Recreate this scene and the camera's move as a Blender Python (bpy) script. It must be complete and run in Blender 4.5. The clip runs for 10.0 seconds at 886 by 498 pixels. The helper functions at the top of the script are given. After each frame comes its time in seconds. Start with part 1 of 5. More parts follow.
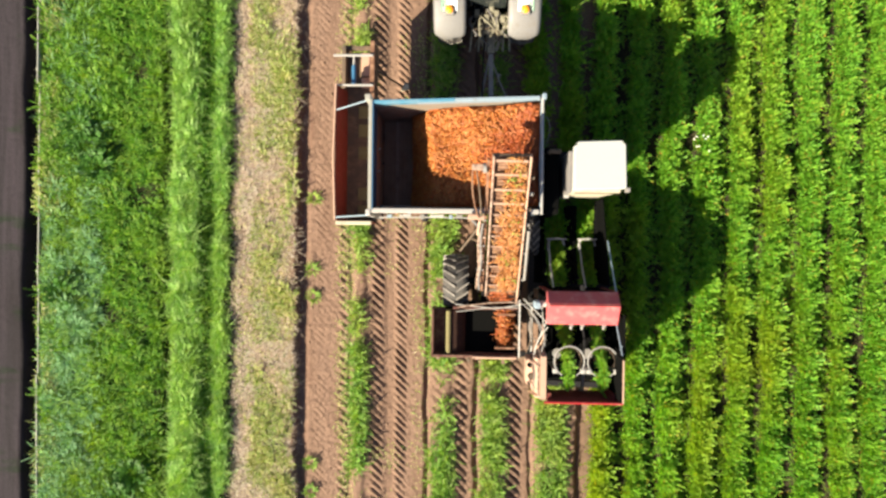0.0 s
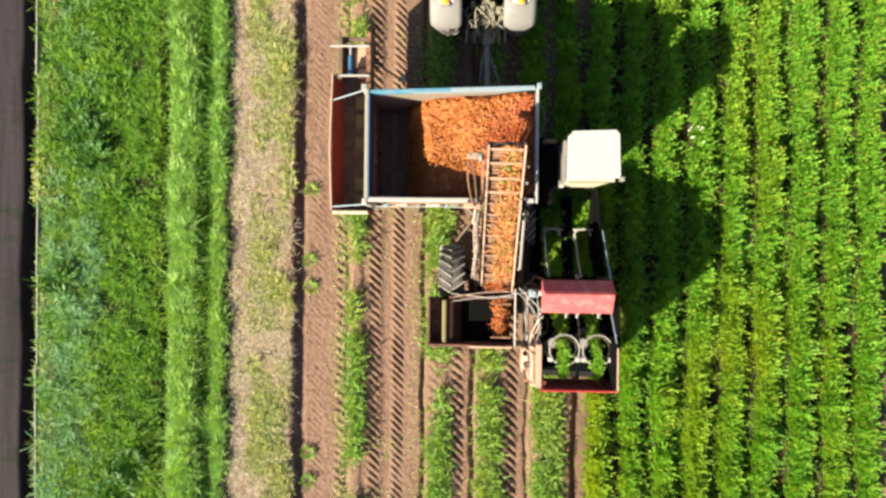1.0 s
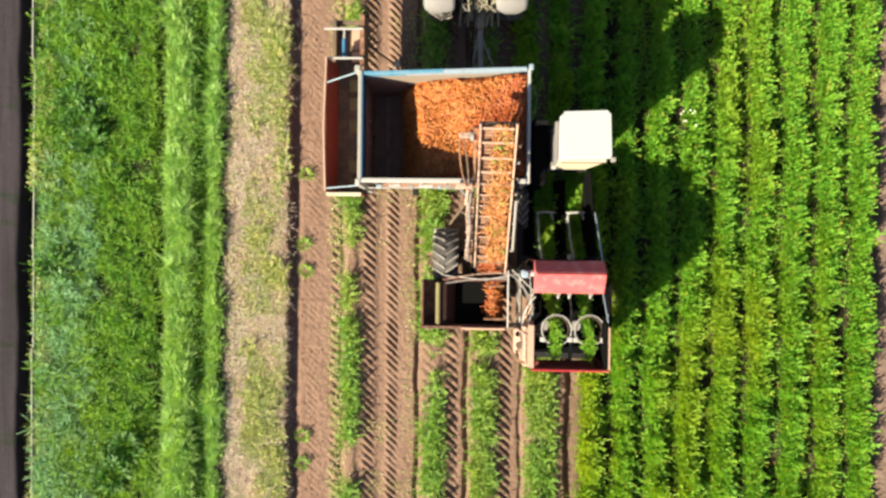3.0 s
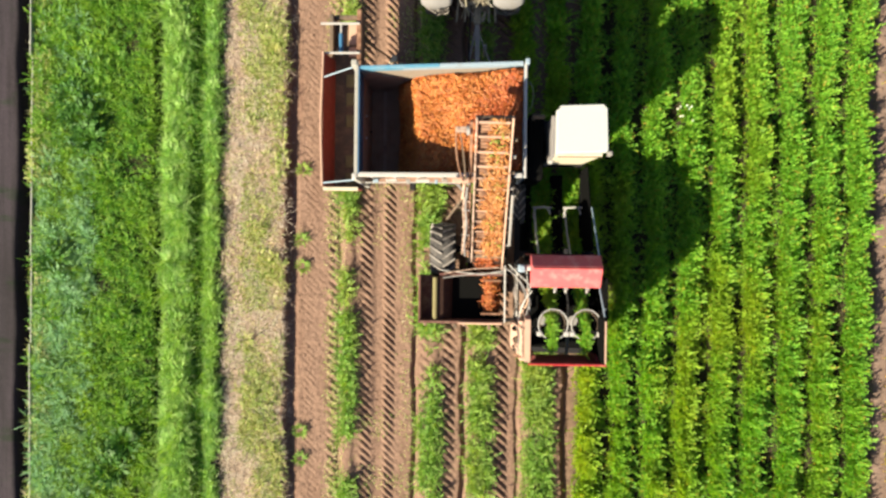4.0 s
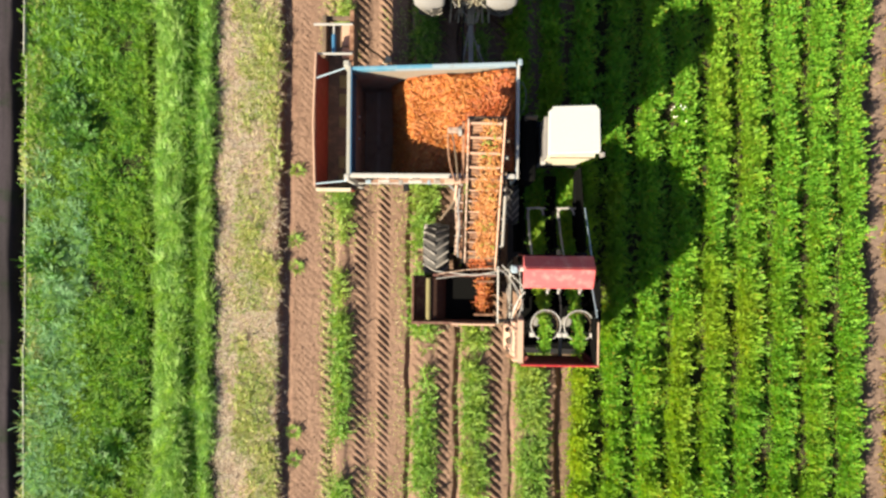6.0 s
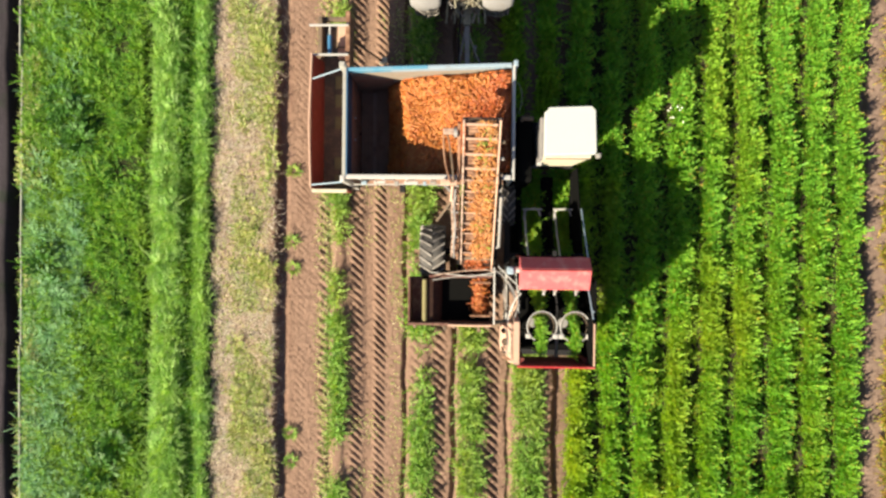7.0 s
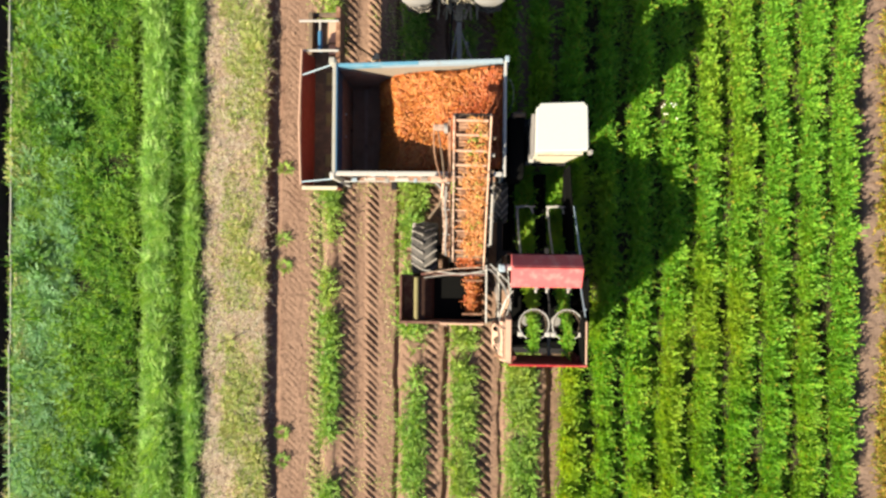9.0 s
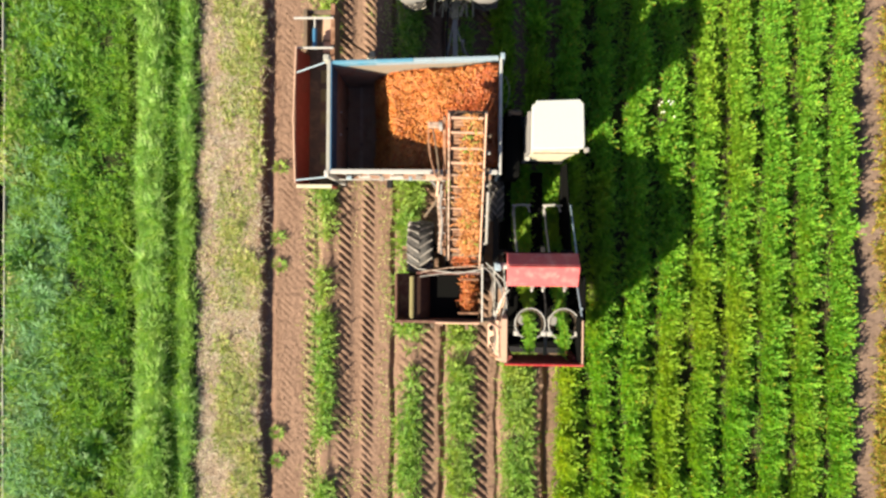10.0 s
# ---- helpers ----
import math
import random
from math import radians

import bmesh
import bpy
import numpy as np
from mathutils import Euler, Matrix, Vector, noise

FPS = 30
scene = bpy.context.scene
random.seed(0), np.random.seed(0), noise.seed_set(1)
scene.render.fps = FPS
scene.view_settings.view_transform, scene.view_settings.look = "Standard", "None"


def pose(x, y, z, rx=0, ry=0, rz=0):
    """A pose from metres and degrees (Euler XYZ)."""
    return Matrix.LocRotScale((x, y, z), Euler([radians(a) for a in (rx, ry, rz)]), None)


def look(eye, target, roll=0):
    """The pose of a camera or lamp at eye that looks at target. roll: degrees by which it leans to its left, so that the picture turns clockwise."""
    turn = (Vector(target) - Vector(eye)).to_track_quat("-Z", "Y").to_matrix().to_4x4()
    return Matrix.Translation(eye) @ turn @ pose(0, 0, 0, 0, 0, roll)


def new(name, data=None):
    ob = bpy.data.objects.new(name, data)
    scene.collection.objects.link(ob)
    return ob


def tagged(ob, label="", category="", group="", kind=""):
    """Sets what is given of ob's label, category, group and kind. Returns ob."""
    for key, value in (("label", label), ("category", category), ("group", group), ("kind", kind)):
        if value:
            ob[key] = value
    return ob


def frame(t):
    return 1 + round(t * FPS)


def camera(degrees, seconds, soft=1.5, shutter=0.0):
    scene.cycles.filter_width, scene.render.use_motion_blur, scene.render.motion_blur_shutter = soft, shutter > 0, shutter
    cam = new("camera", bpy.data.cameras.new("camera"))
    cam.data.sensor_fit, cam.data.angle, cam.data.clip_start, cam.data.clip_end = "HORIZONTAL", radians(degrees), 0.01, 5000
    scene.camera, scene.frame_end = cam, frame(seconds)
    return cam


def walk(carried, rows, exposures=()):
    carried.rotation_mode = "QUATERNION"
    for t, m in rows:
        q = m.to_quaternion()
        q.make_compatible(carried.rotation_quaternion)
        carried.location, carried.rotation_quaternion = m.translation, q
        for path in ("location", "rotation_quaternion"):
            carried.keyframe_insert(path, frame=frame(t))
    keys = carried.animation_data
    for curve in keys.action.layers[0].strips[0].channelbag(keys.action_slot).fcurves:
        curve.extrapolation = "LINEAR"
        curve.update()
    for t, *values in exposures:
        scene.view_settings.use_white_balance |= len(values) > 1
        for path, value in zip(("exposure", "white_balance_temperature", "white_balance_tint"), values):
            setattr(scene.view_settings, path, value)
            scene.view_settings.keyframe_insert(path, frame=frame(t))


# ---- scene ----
cam = camera(70, 10.0, soft=2.6)
walk(cam, [(t, pose(*p)) for t, *p in (
    (0, -0.359, 0.699, 14.33, -0.327, 2.14, 0.658),
    (0.5, -0.315, 0.585, 14.373, -0.327, 2.14, 0.655),
    (1, -0.275, 0.491, 14.408, -0.327, 2.14, 0.652),
    (1.5, -0.237, 0.397, 14.436, -0.327, 2.14, 0.648),
    (2, -0.201, 0.301, 14.459, -0.327, 2.14, 0.645),
    (2.5, -0.166, 0.206, 14.476, -0.327, 2.14, 0.64),
    (4, -0.066, 0.017, 14.502, -0.327, 2.14, 0.626),
    (4.5, -0.032, -0.001, 14.504, -0.327, 2.14, 0.621),
    (5, 0.003, 0.001, 14.502, -0.327, 2.14, 0.615),
    (5.5, 0.038, 0.015, 14.497, -0.327, 2.14, 0.609),
    (7, 0.151, 0.06, 14.463, -0.327, 2.14, 0.589),
    (7.5, 0.191, 0.058, 14.444, -0.327, 2.14, 0.582),
    (8, 0.233, 0.046, 14.42, -0.327, 2.14, 0.575),
    (8.5, 0.275, 0.029, 14.392, -0.327, 2.14, 0.567),
    (9, 0.318, 0.012, 14.357, -0.327, 2.14, 0.558),
    (9.5, 0.36, -0.001, 14.316, -0.327, 2.14, 0.55),
    (10, 0.403, -0.014, 14.267, -0.327, 2.14, 0.541),
)], exposures=((0.0, 1.86), (10.0, 1.86)))

# ---------------------------------------------------------------- light
SUN_EL, SUN_AZ = radians(32.3), radians(43.0)
TO_SUN = Vector((-math.cos(SUN_AZ) * math.cos(SUN_EL), -math.sin(SUN_AZ) * math.cos(SUN_EL), math.sin(SUN_EL)))
world = bpy.data.worlds.new("world")
scene.world = world
world.use_nodes = True
wn = world.node_tree
sky = wn.nodes.new("ShaderNodeTexSky")
sky.sky_type, sky.sun_disc = "NISHITA", False
sky.air_density, sky.dust_density, sky.ozone_density = 0.90, 1.0, 1.0
sky.sun_elevation, sky.sun_rotation = SUN_EL, math.atan2(TO_SUN.x, TO_SUN.y)
wn.links.new(sky.outputs[0], wn.nodes["Background"].inputs[0])
wn.nodes["Background"].inputs[1].default_value = 0.044
sun_lamp = new("sun", bpy.data.lights.new("sun", "SUN"))
sun_lamp.data.energy, sun_lamp.data.angle, sun_lamp.data.color = 4.65, radians(0.53), (1.0, 0.905, 0.67)
sun_lamp.matrix_world = look(TO_SUN * 60, (0, 0, 0))

# ---------------------------------------------------------------- materials
def nodes_of(name):
    m = bpy.data.materials.new(name)
    m.use_nodes = True
    nt = m.node_tree
    return m, nt, nt.nodes["Principled BSDF"]


def add(nt, kind, **inputs):
    n = nt.nodes.new(kind)
    for k, v in inputs.items():
        n.inputs[k.replace("_", " ")].default_value = v
    return n


def ramp(nt, fac, stops):
    r = nt.nodes.new("ShaderNodeValToRGB")
    els = r.color_ramp.elements
    while len(els) < len(stops):
        els.new(0.5)
    for e, (pos, col) in zip(els, stops):
        e.position, e.color = pos, (*col, 1)
    nt.links.new(fac, r.inputs[0])
    return r.outputs[0]


def mixc(nt, fac, a, b, blend="MIX"):
    m = nt.nodes.new("ShaderNodeMix")
    m.data_type, m.blend_type = "RGBA", blend
    if isinstance(fac, float):
        m.inputs[0].default_value = fac
    else:
        nt.links.new(fac, m.inputs[0])
    for sock, v in ((m.inputs[6], a), (m.inputs[7], b)):
        if isinstance(v, tuple):
            sock.default_value = (*v, 1)
        else:
            nt.links.new(v, sock)
    return m.outputs[2]


def noise_of(nt, scale, detail=4.0, rough=0.6, coords="Object", stretch=None):
    tc = nt.nodes.new("ShaderNodeTexCoord")
    n = add(nt, "ShaderNodeTexNoise", Scale=scale, Detail=detail, Roughness=rough)
    out = tc.outputs[coords]
    if stretch:
        mp = nt.nodes.new("ShaderNodeMapping")
        mp.inputs["Scale"].default_value = stretch
        nt.links.new(out, mp.inputs[0])
        out = mp.outputs[0]
    nt.links.new(out, n.inputs["Vector"])
    return n.outputs[0]


def painted(name, base, dirt=(0.16, 0.11, 0.07), rough=0.45, metal=0.0, wear=0.45, scale=5.0, bump=0.15, spread=0.12, spec=0.4):
    """Paint or metal with mottling, dust stains and fine relief."""
    m, nt, bs = nodes_of(name)
    big = noise_of(nt, scale, 6, 0.65)
    fine = noise_of(nt, scale * 14, 5, 0.7)
    dark = tuple(c * (1 - spread * 2) for c in base)
    lite = tuple(min(0.9, c * (1 + spread)) for c in base)
    body = ramp(nt, fine, ((0.3, dark), (0.7, lite)))
    mask = ramp(nt, big, ((0.66 - wear * 0.3, (0, 0, 0)), (0.78, (wear * 1.4,) * 3)))
    nt.links.new(mixc(nt, mask, body, dirt), bs.inputs["Base Color"])
    nt.links.new(ramp(nt, big, ((0.3, (rough * 0.8,) * 3), (0.75, (min(1, rough * 1.6),) * 3))), bs.inputs["Roughness"])
    bs.inputs["Metallic"].default_value = metal
    bs.inputs["Specular IOR Level"].default_value = spec
    b = add(nt, "ShaderNodeBump", Strength=bump, Distance=0.01)
    nt.links.new(fine, b.inputs["Height"])
    nt.links.new(b.outputs[0], bs.inputs["Normal"])
    return m


def foliage(name, cols, patch=None, patch_scale=0.35, glow=0.35, rough=0.55, stretch=(1, 0.4, 1), mottle=0.0, fade=None):
    """Leaves: every blade has its own tone, larger drifts change the tint; light passes through."""
    m, nt, bs = nodes_of(name)
    geo = nt.nodes.new("ShaderNodeNewGeometry")
    n = len(cols)
    stops = [(i / (n - 1) * (0.955 if fade else 1.0), c) for i, c in enumerate(cols)]
    col = ramp(nt, geo.outputs["Random Per Island"], stops + [(0.96, fade), (1.0, fade)] if fade else stops)
    if patch:
        big = noise_of(nt, patch_scale, 3, 0.55, stretch=stretch)
        col = mixc(nt, ramp(nt, big, ((0.48, (0, 0, 0)), (0.68, (0.6, 0.6, 0.6)))), col, patch)
    mid = noise_of(nt, 2.2, 3, 0.6)
    col = mixc(nt, ramp(nt, mid, ((0.3, (0.0,) * 3), (0.7, (0.6,) * 3))), col,
               mixc(nt, 1.0, col, (1.35, 1.1, 0.9), "MULTIPLY"))
    if mottle:
        # older, darker leaves stand in clumps among the fresh ones
        old = noise_of(nt, 5.5, 3, 0.6)
        col = mixc(nt, ramp(nt, old, ((0.46, (0, 0, 0)), (0.60, (mottle,) * 3))), col, mixc(nt, 1.0, col, (0.42, 0.55, 0.65), "MULTIPLY"))
    nt.links.new(col, bs.inputs["Base Color"])
    bs.inputs["Roughness"].default_value = rough
    bs.inputs["Specular IOR Level"].default_value = 0.3
    tr = nt.nodes.new("ShaderNodeBsdfTranslucent")
    nt.links.new(mixc(nt, 1.0, col, (1.3, 1.2, 0.5), "MULTIPLY"), tr.inputs[0])
    mx = nt.nodes.new("ShaderNodeMixShader")
    mx.inputs[0].default_value = glow
    nt.links.new(bs.outputs[0], mx.inputs[1])
    nt.links.new(tr.outputs[0], mx.inputs[2])
    nt.links.new(mx.outputs[0], nt.nodes["Material Output"].inputs[0])
    return m


WHITE = painted("white_paint", (0.8, 0.79, 0.76), rough=0.4, wear=0.12)
ROOF_WHITE = painted("dusty_white_paint", (0.38, 0.38, 0.37), (0.30, 0.28, 0.24), rough=0.5, wear=0.2, scale=2.5, spread=0.03)
RAIL = painted("pale_dusty_rail", (0.28, 0.265, 0.24), (0.22, 0.17, 0.12), rough=0.5, wear=0.45, scale=6)
CREAM = painted("cream_panel", (0.446, 0.396, 0.302), rough=0.5, wear=0.35)
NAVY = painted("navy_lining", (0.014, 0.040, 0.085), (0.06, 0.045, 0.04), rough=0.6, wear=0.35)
SKY_BLUE = painted("sky_blue_paint", (0.078, 0.21, 0.315), (0.22, 0.26, 0.28), rough=0.45, wear=0.6)
BLUE = painted("blue_paint", (0.035, 0.12, 0.23), rough=0.45, wear=0.3)
PALE_BLUE = painted("pale_blue_steel", (0.22, 0.28, 0.34), rough=0.5, wear=0.4)
RED = painted("red_paint", (0.36, 0.018, 0.0216), (0.50, 0.20, 0.16), rough=0.5, wear=0.5, spread=0.2)
FADED_RED = painted("faded_red_cover", (0.432, 0.072, 0.0792), (0.50, 0.23, 0.21), rough=0.6, wear=0.6, scale=5)
BRICK_RED = painted("brick_red_panel", (0.19, 0.028, 0.018), (0.16, 0.07, 0.045), rough=0.6, wear=0.5)
DUSTY_RED = painted("battered_pink_steel", (0.42, 0.30, 0.24), (0.12, 0.06, 0.04), rough=0.8, wear=0.95, scale=11)
DARK_RED = painted("dark_red_steel", (0.144, 0.0158, 0.013), (0.13, 0.06, 0.04), rough=0.6, wear=0.5)
PEACH = painted("dusty_cream_wall", (0.225, 0.185, 0.15), (0.24, 0.15, 0.09), rough=0.6, wear=0.5, scale=6)
PINKISH = painted("dusty_pink_steel", (0.418, 0.259, 0.194), (0.45, 0.30, 0.20), rough=0.7, wear=0.6)
RUST = painted("rusty_steel", (0.144, 0.0648, 0.036), (0.34, 0.20, 0.13), rough=0.8, wear=0.7, scale=9)
GREY = painted("grey_steel", (0.245, 0.23, 0.223), (0.22, 0.15, 0.10), rough=0.5, metal=0.2, wear=0.5, scale=9)
LIGHT_GREY = painted("worn_light_steel", (0.396, 0.374, 0.36), (0.34, 0.26, 0.20), rough=0.45, metal=0.2, wear=0.4, scale=9)
BLACK = painted("black_steel", (0.016, 0.015, 0.016), (0.028, 0.022, 0.018), rough=0.6, wear=0.4, spec=0.08)
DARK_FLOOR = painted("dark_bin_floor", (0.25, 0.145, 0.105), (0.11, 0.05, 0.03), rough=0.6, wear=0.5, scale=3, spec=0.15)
MUD_FLOOR = painted("muddy_floor_board", (0.30, 0.19, 0.16), (0.12, 0.07, 0.05), rough=0.7, wear=0.6, scale=4, spec=0.1)
OLIVE = painted("olive_plate", (0.17, 0.145, 0.062), (0.14, 0.10, 0.05), rough=0.7, wear=0.6)
MUD_STEEL = painted("muddy_steel", (0.0864, 0.0612, 0.0432), (0.22, 0.14, 0.09), rough=0.85, wear=0.7)
RUBBER = painted("dusty_rubber", (0.05, 0.046, 0.045), (0.13, 0.105, 0.09), rough=0.85, wear=0.6, scale=7)
STRAW_STEEL = painted("straw_covered_steel", (0.20, 0.18, 0.13), (0.40, 0.36, 0.28), rough=0.85, wear=0.7, scale=24)
FENDER = painted("pale_grey_fender", (0.175, 0.166, 0.168), (0.15, 0.125, 0.10), rough=0.5, wear=0.5)
MINT = painted("pale_green_paint", (0.144, 0.346, 0.238), rough=0.4, wear=0.3)
TIMBER = painted("grey_timber", (0.33, 0.32, 0.29), (0.30, 0.30, 0.18), rough=0.85, wear=0.5, scale=6)
WEB_BROWN = painted("earth_caked_web", (0.050, 0.027, 0.022), (0.09, 0.05, 0.034), rough=0.9, wear=0.6, scale=9, spec=0.05)
MUD_RED = painted("muddy_red_steel", (0.085, 0.026, 0.021), (0.20, 0.125, 0.09), rough=0.85, wear=0.8, scale=8)
HOSE = painted("grey_hose", (0.17, 0.155, 0.155), (0.30, 0.24, 0.20), rough=0.6, wear=0.5)
LUG = painted("dusty_lug_rubber", (0.22, 0.195, 0.18), (0.08, 0.07, 0.065), rough=0.9, wear=0.6, scale=9)
# near-black for real rubber and for sheets that stand in for shade
RUBBER_SHADE = painted("black_rubber_and_shade", (0.006, 0.006, 0.006), (0.009, 0.008, 0.007), rough=0.95, wear=0.3, spec=0.0)
CLOD = painted("dry_clod", (0.24, 0.155, 0.115), (0.15, 0.09, 0.06), rough=0.95, wear=0.5, scale=20, spec=0.1)
GLASS, _, gbs = nodes_of("cab_glass")
gbs.inputs["Base Color"].default_value = (0.03, 0.035, 0.035, 1)
gbs.inputs["Roughness"].default_value = 0.05
LAMP, _, lbs = nodes_of("orange_lens")
lbs.inputs["Base Color"].default_value = (0.85, 0.28, 0.02, 1)
lbs.inputs["Roughness"].default_value = 0.2


def carrot_material(name="carrot_skin", caked=0.45, tint=(1.0, 1.0, 1.0)):
    m, nt, bs = nodes_of(name)
    geo, info = nt.nodes.new("ShaderNodeNewGeometry"), nt.nodes.new("ShaderNodeObjectInfo")
    s = nt.nodes.new("ShaderNodeMath")
    s.operation = "ADD"
    nt.links.new(geo.outputs["Random Per Island"], s.inputs[0])
    nt.links.new(info.outputs["Random"], s.inputs[1])
    fr = nt.nodes.new("ShaderNodeMath")
    fr.operation = "FRACT"
    nt.links.new(s.outputs[0], fr.inputs[0])
    col = ramp(nt, fr.outputs[0], ((0.0, (0.28, 0.060, 0.008)), (0.35, (0.36, 0.097, 0.014)), (0.8, (0.41, 0.138, 0.024)), (1.0, (0.40, 0.165, 0.046))))
    soil = noise_of(nt, 26, 4, 0.7)
    col = mixc(nt, ramp(nt, soil, ((0.52, (0, 0, 0)), (0.72, (caked,) * 3))), col, (0.15, 0.065, 0.03))
    drift_tone = noise_of(nt, 4.5, 4, 0.65)
    col = mixc(nt, ramp(nt, drift_tone, ((0.38, (0, 0, 0)), (0.68, (0.75,) * 3))), col, mixc(nt, 1.0, col, (1.1, 1.25, 1.4), "MULTIPLY"))
    nt.links.new(mixc(nt, 1.0, col, tint, "MULTIPLY"), bs.inputs["Base Color"])
    bs.inputs["Roughness"].default_value = 0.5
    return m


CARROT = carrot_material()
# darker, redder skin with shade painted in, for heap, chute and web
SHADED_CARROT = carrot_material("shaded_carrot_skin", 0.5, (0.80, 0.58, 0.58))
MUDDY_CARROT = carrot_material("muddy_carrot_skin", 0.7, (0.87, 1.08, 1.45))
HEAP = painted("soiled_carrots", (0.33, 0.080, 0.0108), (0.24, 0.06, 0.015), rough=0.8, wear=0.6, scale=14)
CROP = foliage("carrot_leaf", ((0.082, 0.255, 0.028), (0.145, 0.37, 0.037), (0.21, 0.455, 0.045), (0.285, 0.495, 0.06)), (0.33, 0.42, 0.03), 0.55, glow=0.5, fade=(0.40, 0.27, 0.05))
TOPS = foliage("cut_leaf", ((0.09, 0.24, 0.03), (0.17, 0.36, 0.05), (0.25, 0.43, 0.08), (0.37, 0.47, 0.15)), (0.30, 0.38, 0.08), 0.9, glow=0.4, mottle=0.5)
MEADOW = foliage("meadow_blade", ((0.038, 0.14, 0.014), (0.095, 0.28, 0.023), (0.18, 0.40, 0.034), (0.33, 0.49, 0.08)), (0.25, 0.39, 0.03), 0.5, glow=0.45, mottle=0.6)
BLUEGREEN = foliage("bluegreen_blade", ((0.13, 0.29, 0.12), (0.22, 0.43, 0.22), (0.33, 0.55, 0.33)), glow=0.45, mottle=0.25)
DOCK = foliage("dock_leaf", ((0.032, 0.105, 0.012), (0.05, 0.15, 0.02), (0.075, 0.20, 0.03)), glow=0.3)
TALL = foliage("tall_grass_blade", ((0.13, 0.31, 0.04), (0.22, 0.44, 0.08), (0.31, 0.53, 0.14), (0.42, 0.58, 0.24)), (0.24, 0.41, 0.05), 0.5, glow=0.4, mottle=0.45)
FADING = foliage("fading_leaf", ((0.12, 0.22, 0.03), (0.24, 0.26, 0.03), (0.36, 0.26, 0.05), (0.34, 0.20, 0.07)), glow=0.35)
STRAW = foliage("dry_stalk", ((0.22, 0.168, 0.13), (0.31, 0.25, 0.20), (0.41, 0.355, 0.295), (0.50, 0.455, 0.39)), glow=0.1, rough=0.8)
THIN = foliage("thin_grass_blade", ((0.14, 0.26, 0.04), (0.24, 0.34, 0.07), (0.36, 0.39, 0.15), (0.52, 0.48, 0.33)), glow=0.3)
PETAL = foliage("white_petal", ((0.75, 0.75, 0.70), (0.8, 0.8, 0.78)), glow=0.2)


def ground_material():
    """Soil across the field; straw litter, turf earth and wet mud follow the strips of the plan."""
    m, nt, bs = nodes_of("field_soil")
    geo = nt.nodes.new("ShaderNodeNewGeometry")
    sep = nt.nodes.new("ShaderNodeSeparateXYZ")
    nt.links.new(geo.outputs["Position"], sep.inputs[0])
    wob = noise_of(nt, 1.6, 4, 0.6)
    w = nt.nodes.new("ShaderNodeMath")
    w.operation = "MULTIPLY_ADD"
    w.inputs[1].default_value = 0.5
    nt.links.new(wob, w.inputs[0])
    nt.links.new(sep.outputs[0], w.inputs[2])
    mr = add(nt, "ShaderNodeMapRange")
    mr.inputs["From Min"].default_value, mr.inputs["From Max"].default_value = -12.0, 12.0
    nt.links.new(w.outputs[0], mr.inputs[0])

    def at(x):
        return (x + 12.25) / 24

    # row soil colour holds leaf litter and painted shade between the rows
    mud, turf, litter, soil, shaded_rowsoil = (0.028, 0.0235, 0.0275), (0.03, 0.035, 0.012), (0.255, 0.185, 0.145), (0.210, 0.131, 0.097), (0.035, 0.030, 0.016)
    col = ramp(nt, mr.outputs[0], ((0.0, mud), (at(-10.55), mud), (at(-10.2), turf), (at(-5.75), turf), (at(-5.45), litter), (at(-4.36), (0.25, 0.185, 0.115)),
                                   (at(-4.27), (0.19, 0.115, 0.088)), (at(-4.0), (0.19, 0.115, 0.088)), (at(-3.93), soil), (at(2.1), soil), (at(2.6), shaded_rowsoil), (at(8.8), shaded_rowsoil), (at(9.05), (0.185, 0.128, 0.104)), (1.0, (0.185, 0.128, 0.104))))
    # moss in ragged bands across the far bank
    moss = noise_of(nt, 0.9, 4, 0.6, stretch=(0.5, 1.6, 1))
    bank = ramp(nt, mr.outputs[0], ((at(-10.8), (1, 1, 1)), (at(-10.6), (0, 0, 0))))
    col = mixc(nt, mixc(nt, 1.0, bank, ramp(nt, moss, ((0.56, (0, 0, 0)), (0.66, (0.8,) * 3))), "MULTIPLY"), col, (0.012, 0.022, 0.010))
    streak = noise_of(nt, 1.0, 4, 0.6, stretch=(5.5, 0.25, 1))
    col = mixc(nt, mixc(nt, 1.0, bank, ramp(nt, streak, ((0.42, (0, 0, 0)), (0.62, (0.85,) * 3))), "MULTIPLY"), col, mixc(nt, 1.0, col, (1.6, 1.5, 1.6), "MULTIPLY"))
    crumbs = noise_of(nt, 38, 6, 0.75)
    col = mixc(nt, 1.0, col, ramp(nt, crumbs, ((0.28, (0.55,) * 3), (0.72, (1.3, 1.28, 1.25)))), "MULTIPLY")
    # damp drifts darken the soil at random
    darkened = noise_of(nt, 1.1, 5, 0.6, stretch=(1.6, 0.35, 1))
    col = mixc(nt, ramp(nt, darkened, ((0.45, (0, 0, 0)), (0.7, (0.5,) * 3))), col, mixc(nt, 1.0, col, (0.62, 0.56, 0.52), "MULTIPLY"))
    nt.links.new(col, bs.inputs["Base Color"])
    bs.inputs["Roughness"].default_value = 0.95
    bs.inputs["Specular IOR Level"].default_value = 0.15
    b = add(nt, "ShaderNodeBump", Strength=0.7, Distance=0.02)
    nt.links.new(crumbs, b.inputs["Height"])
    nt.links.new(b.outputs[0], bs.inputs["Normal"])
    return m


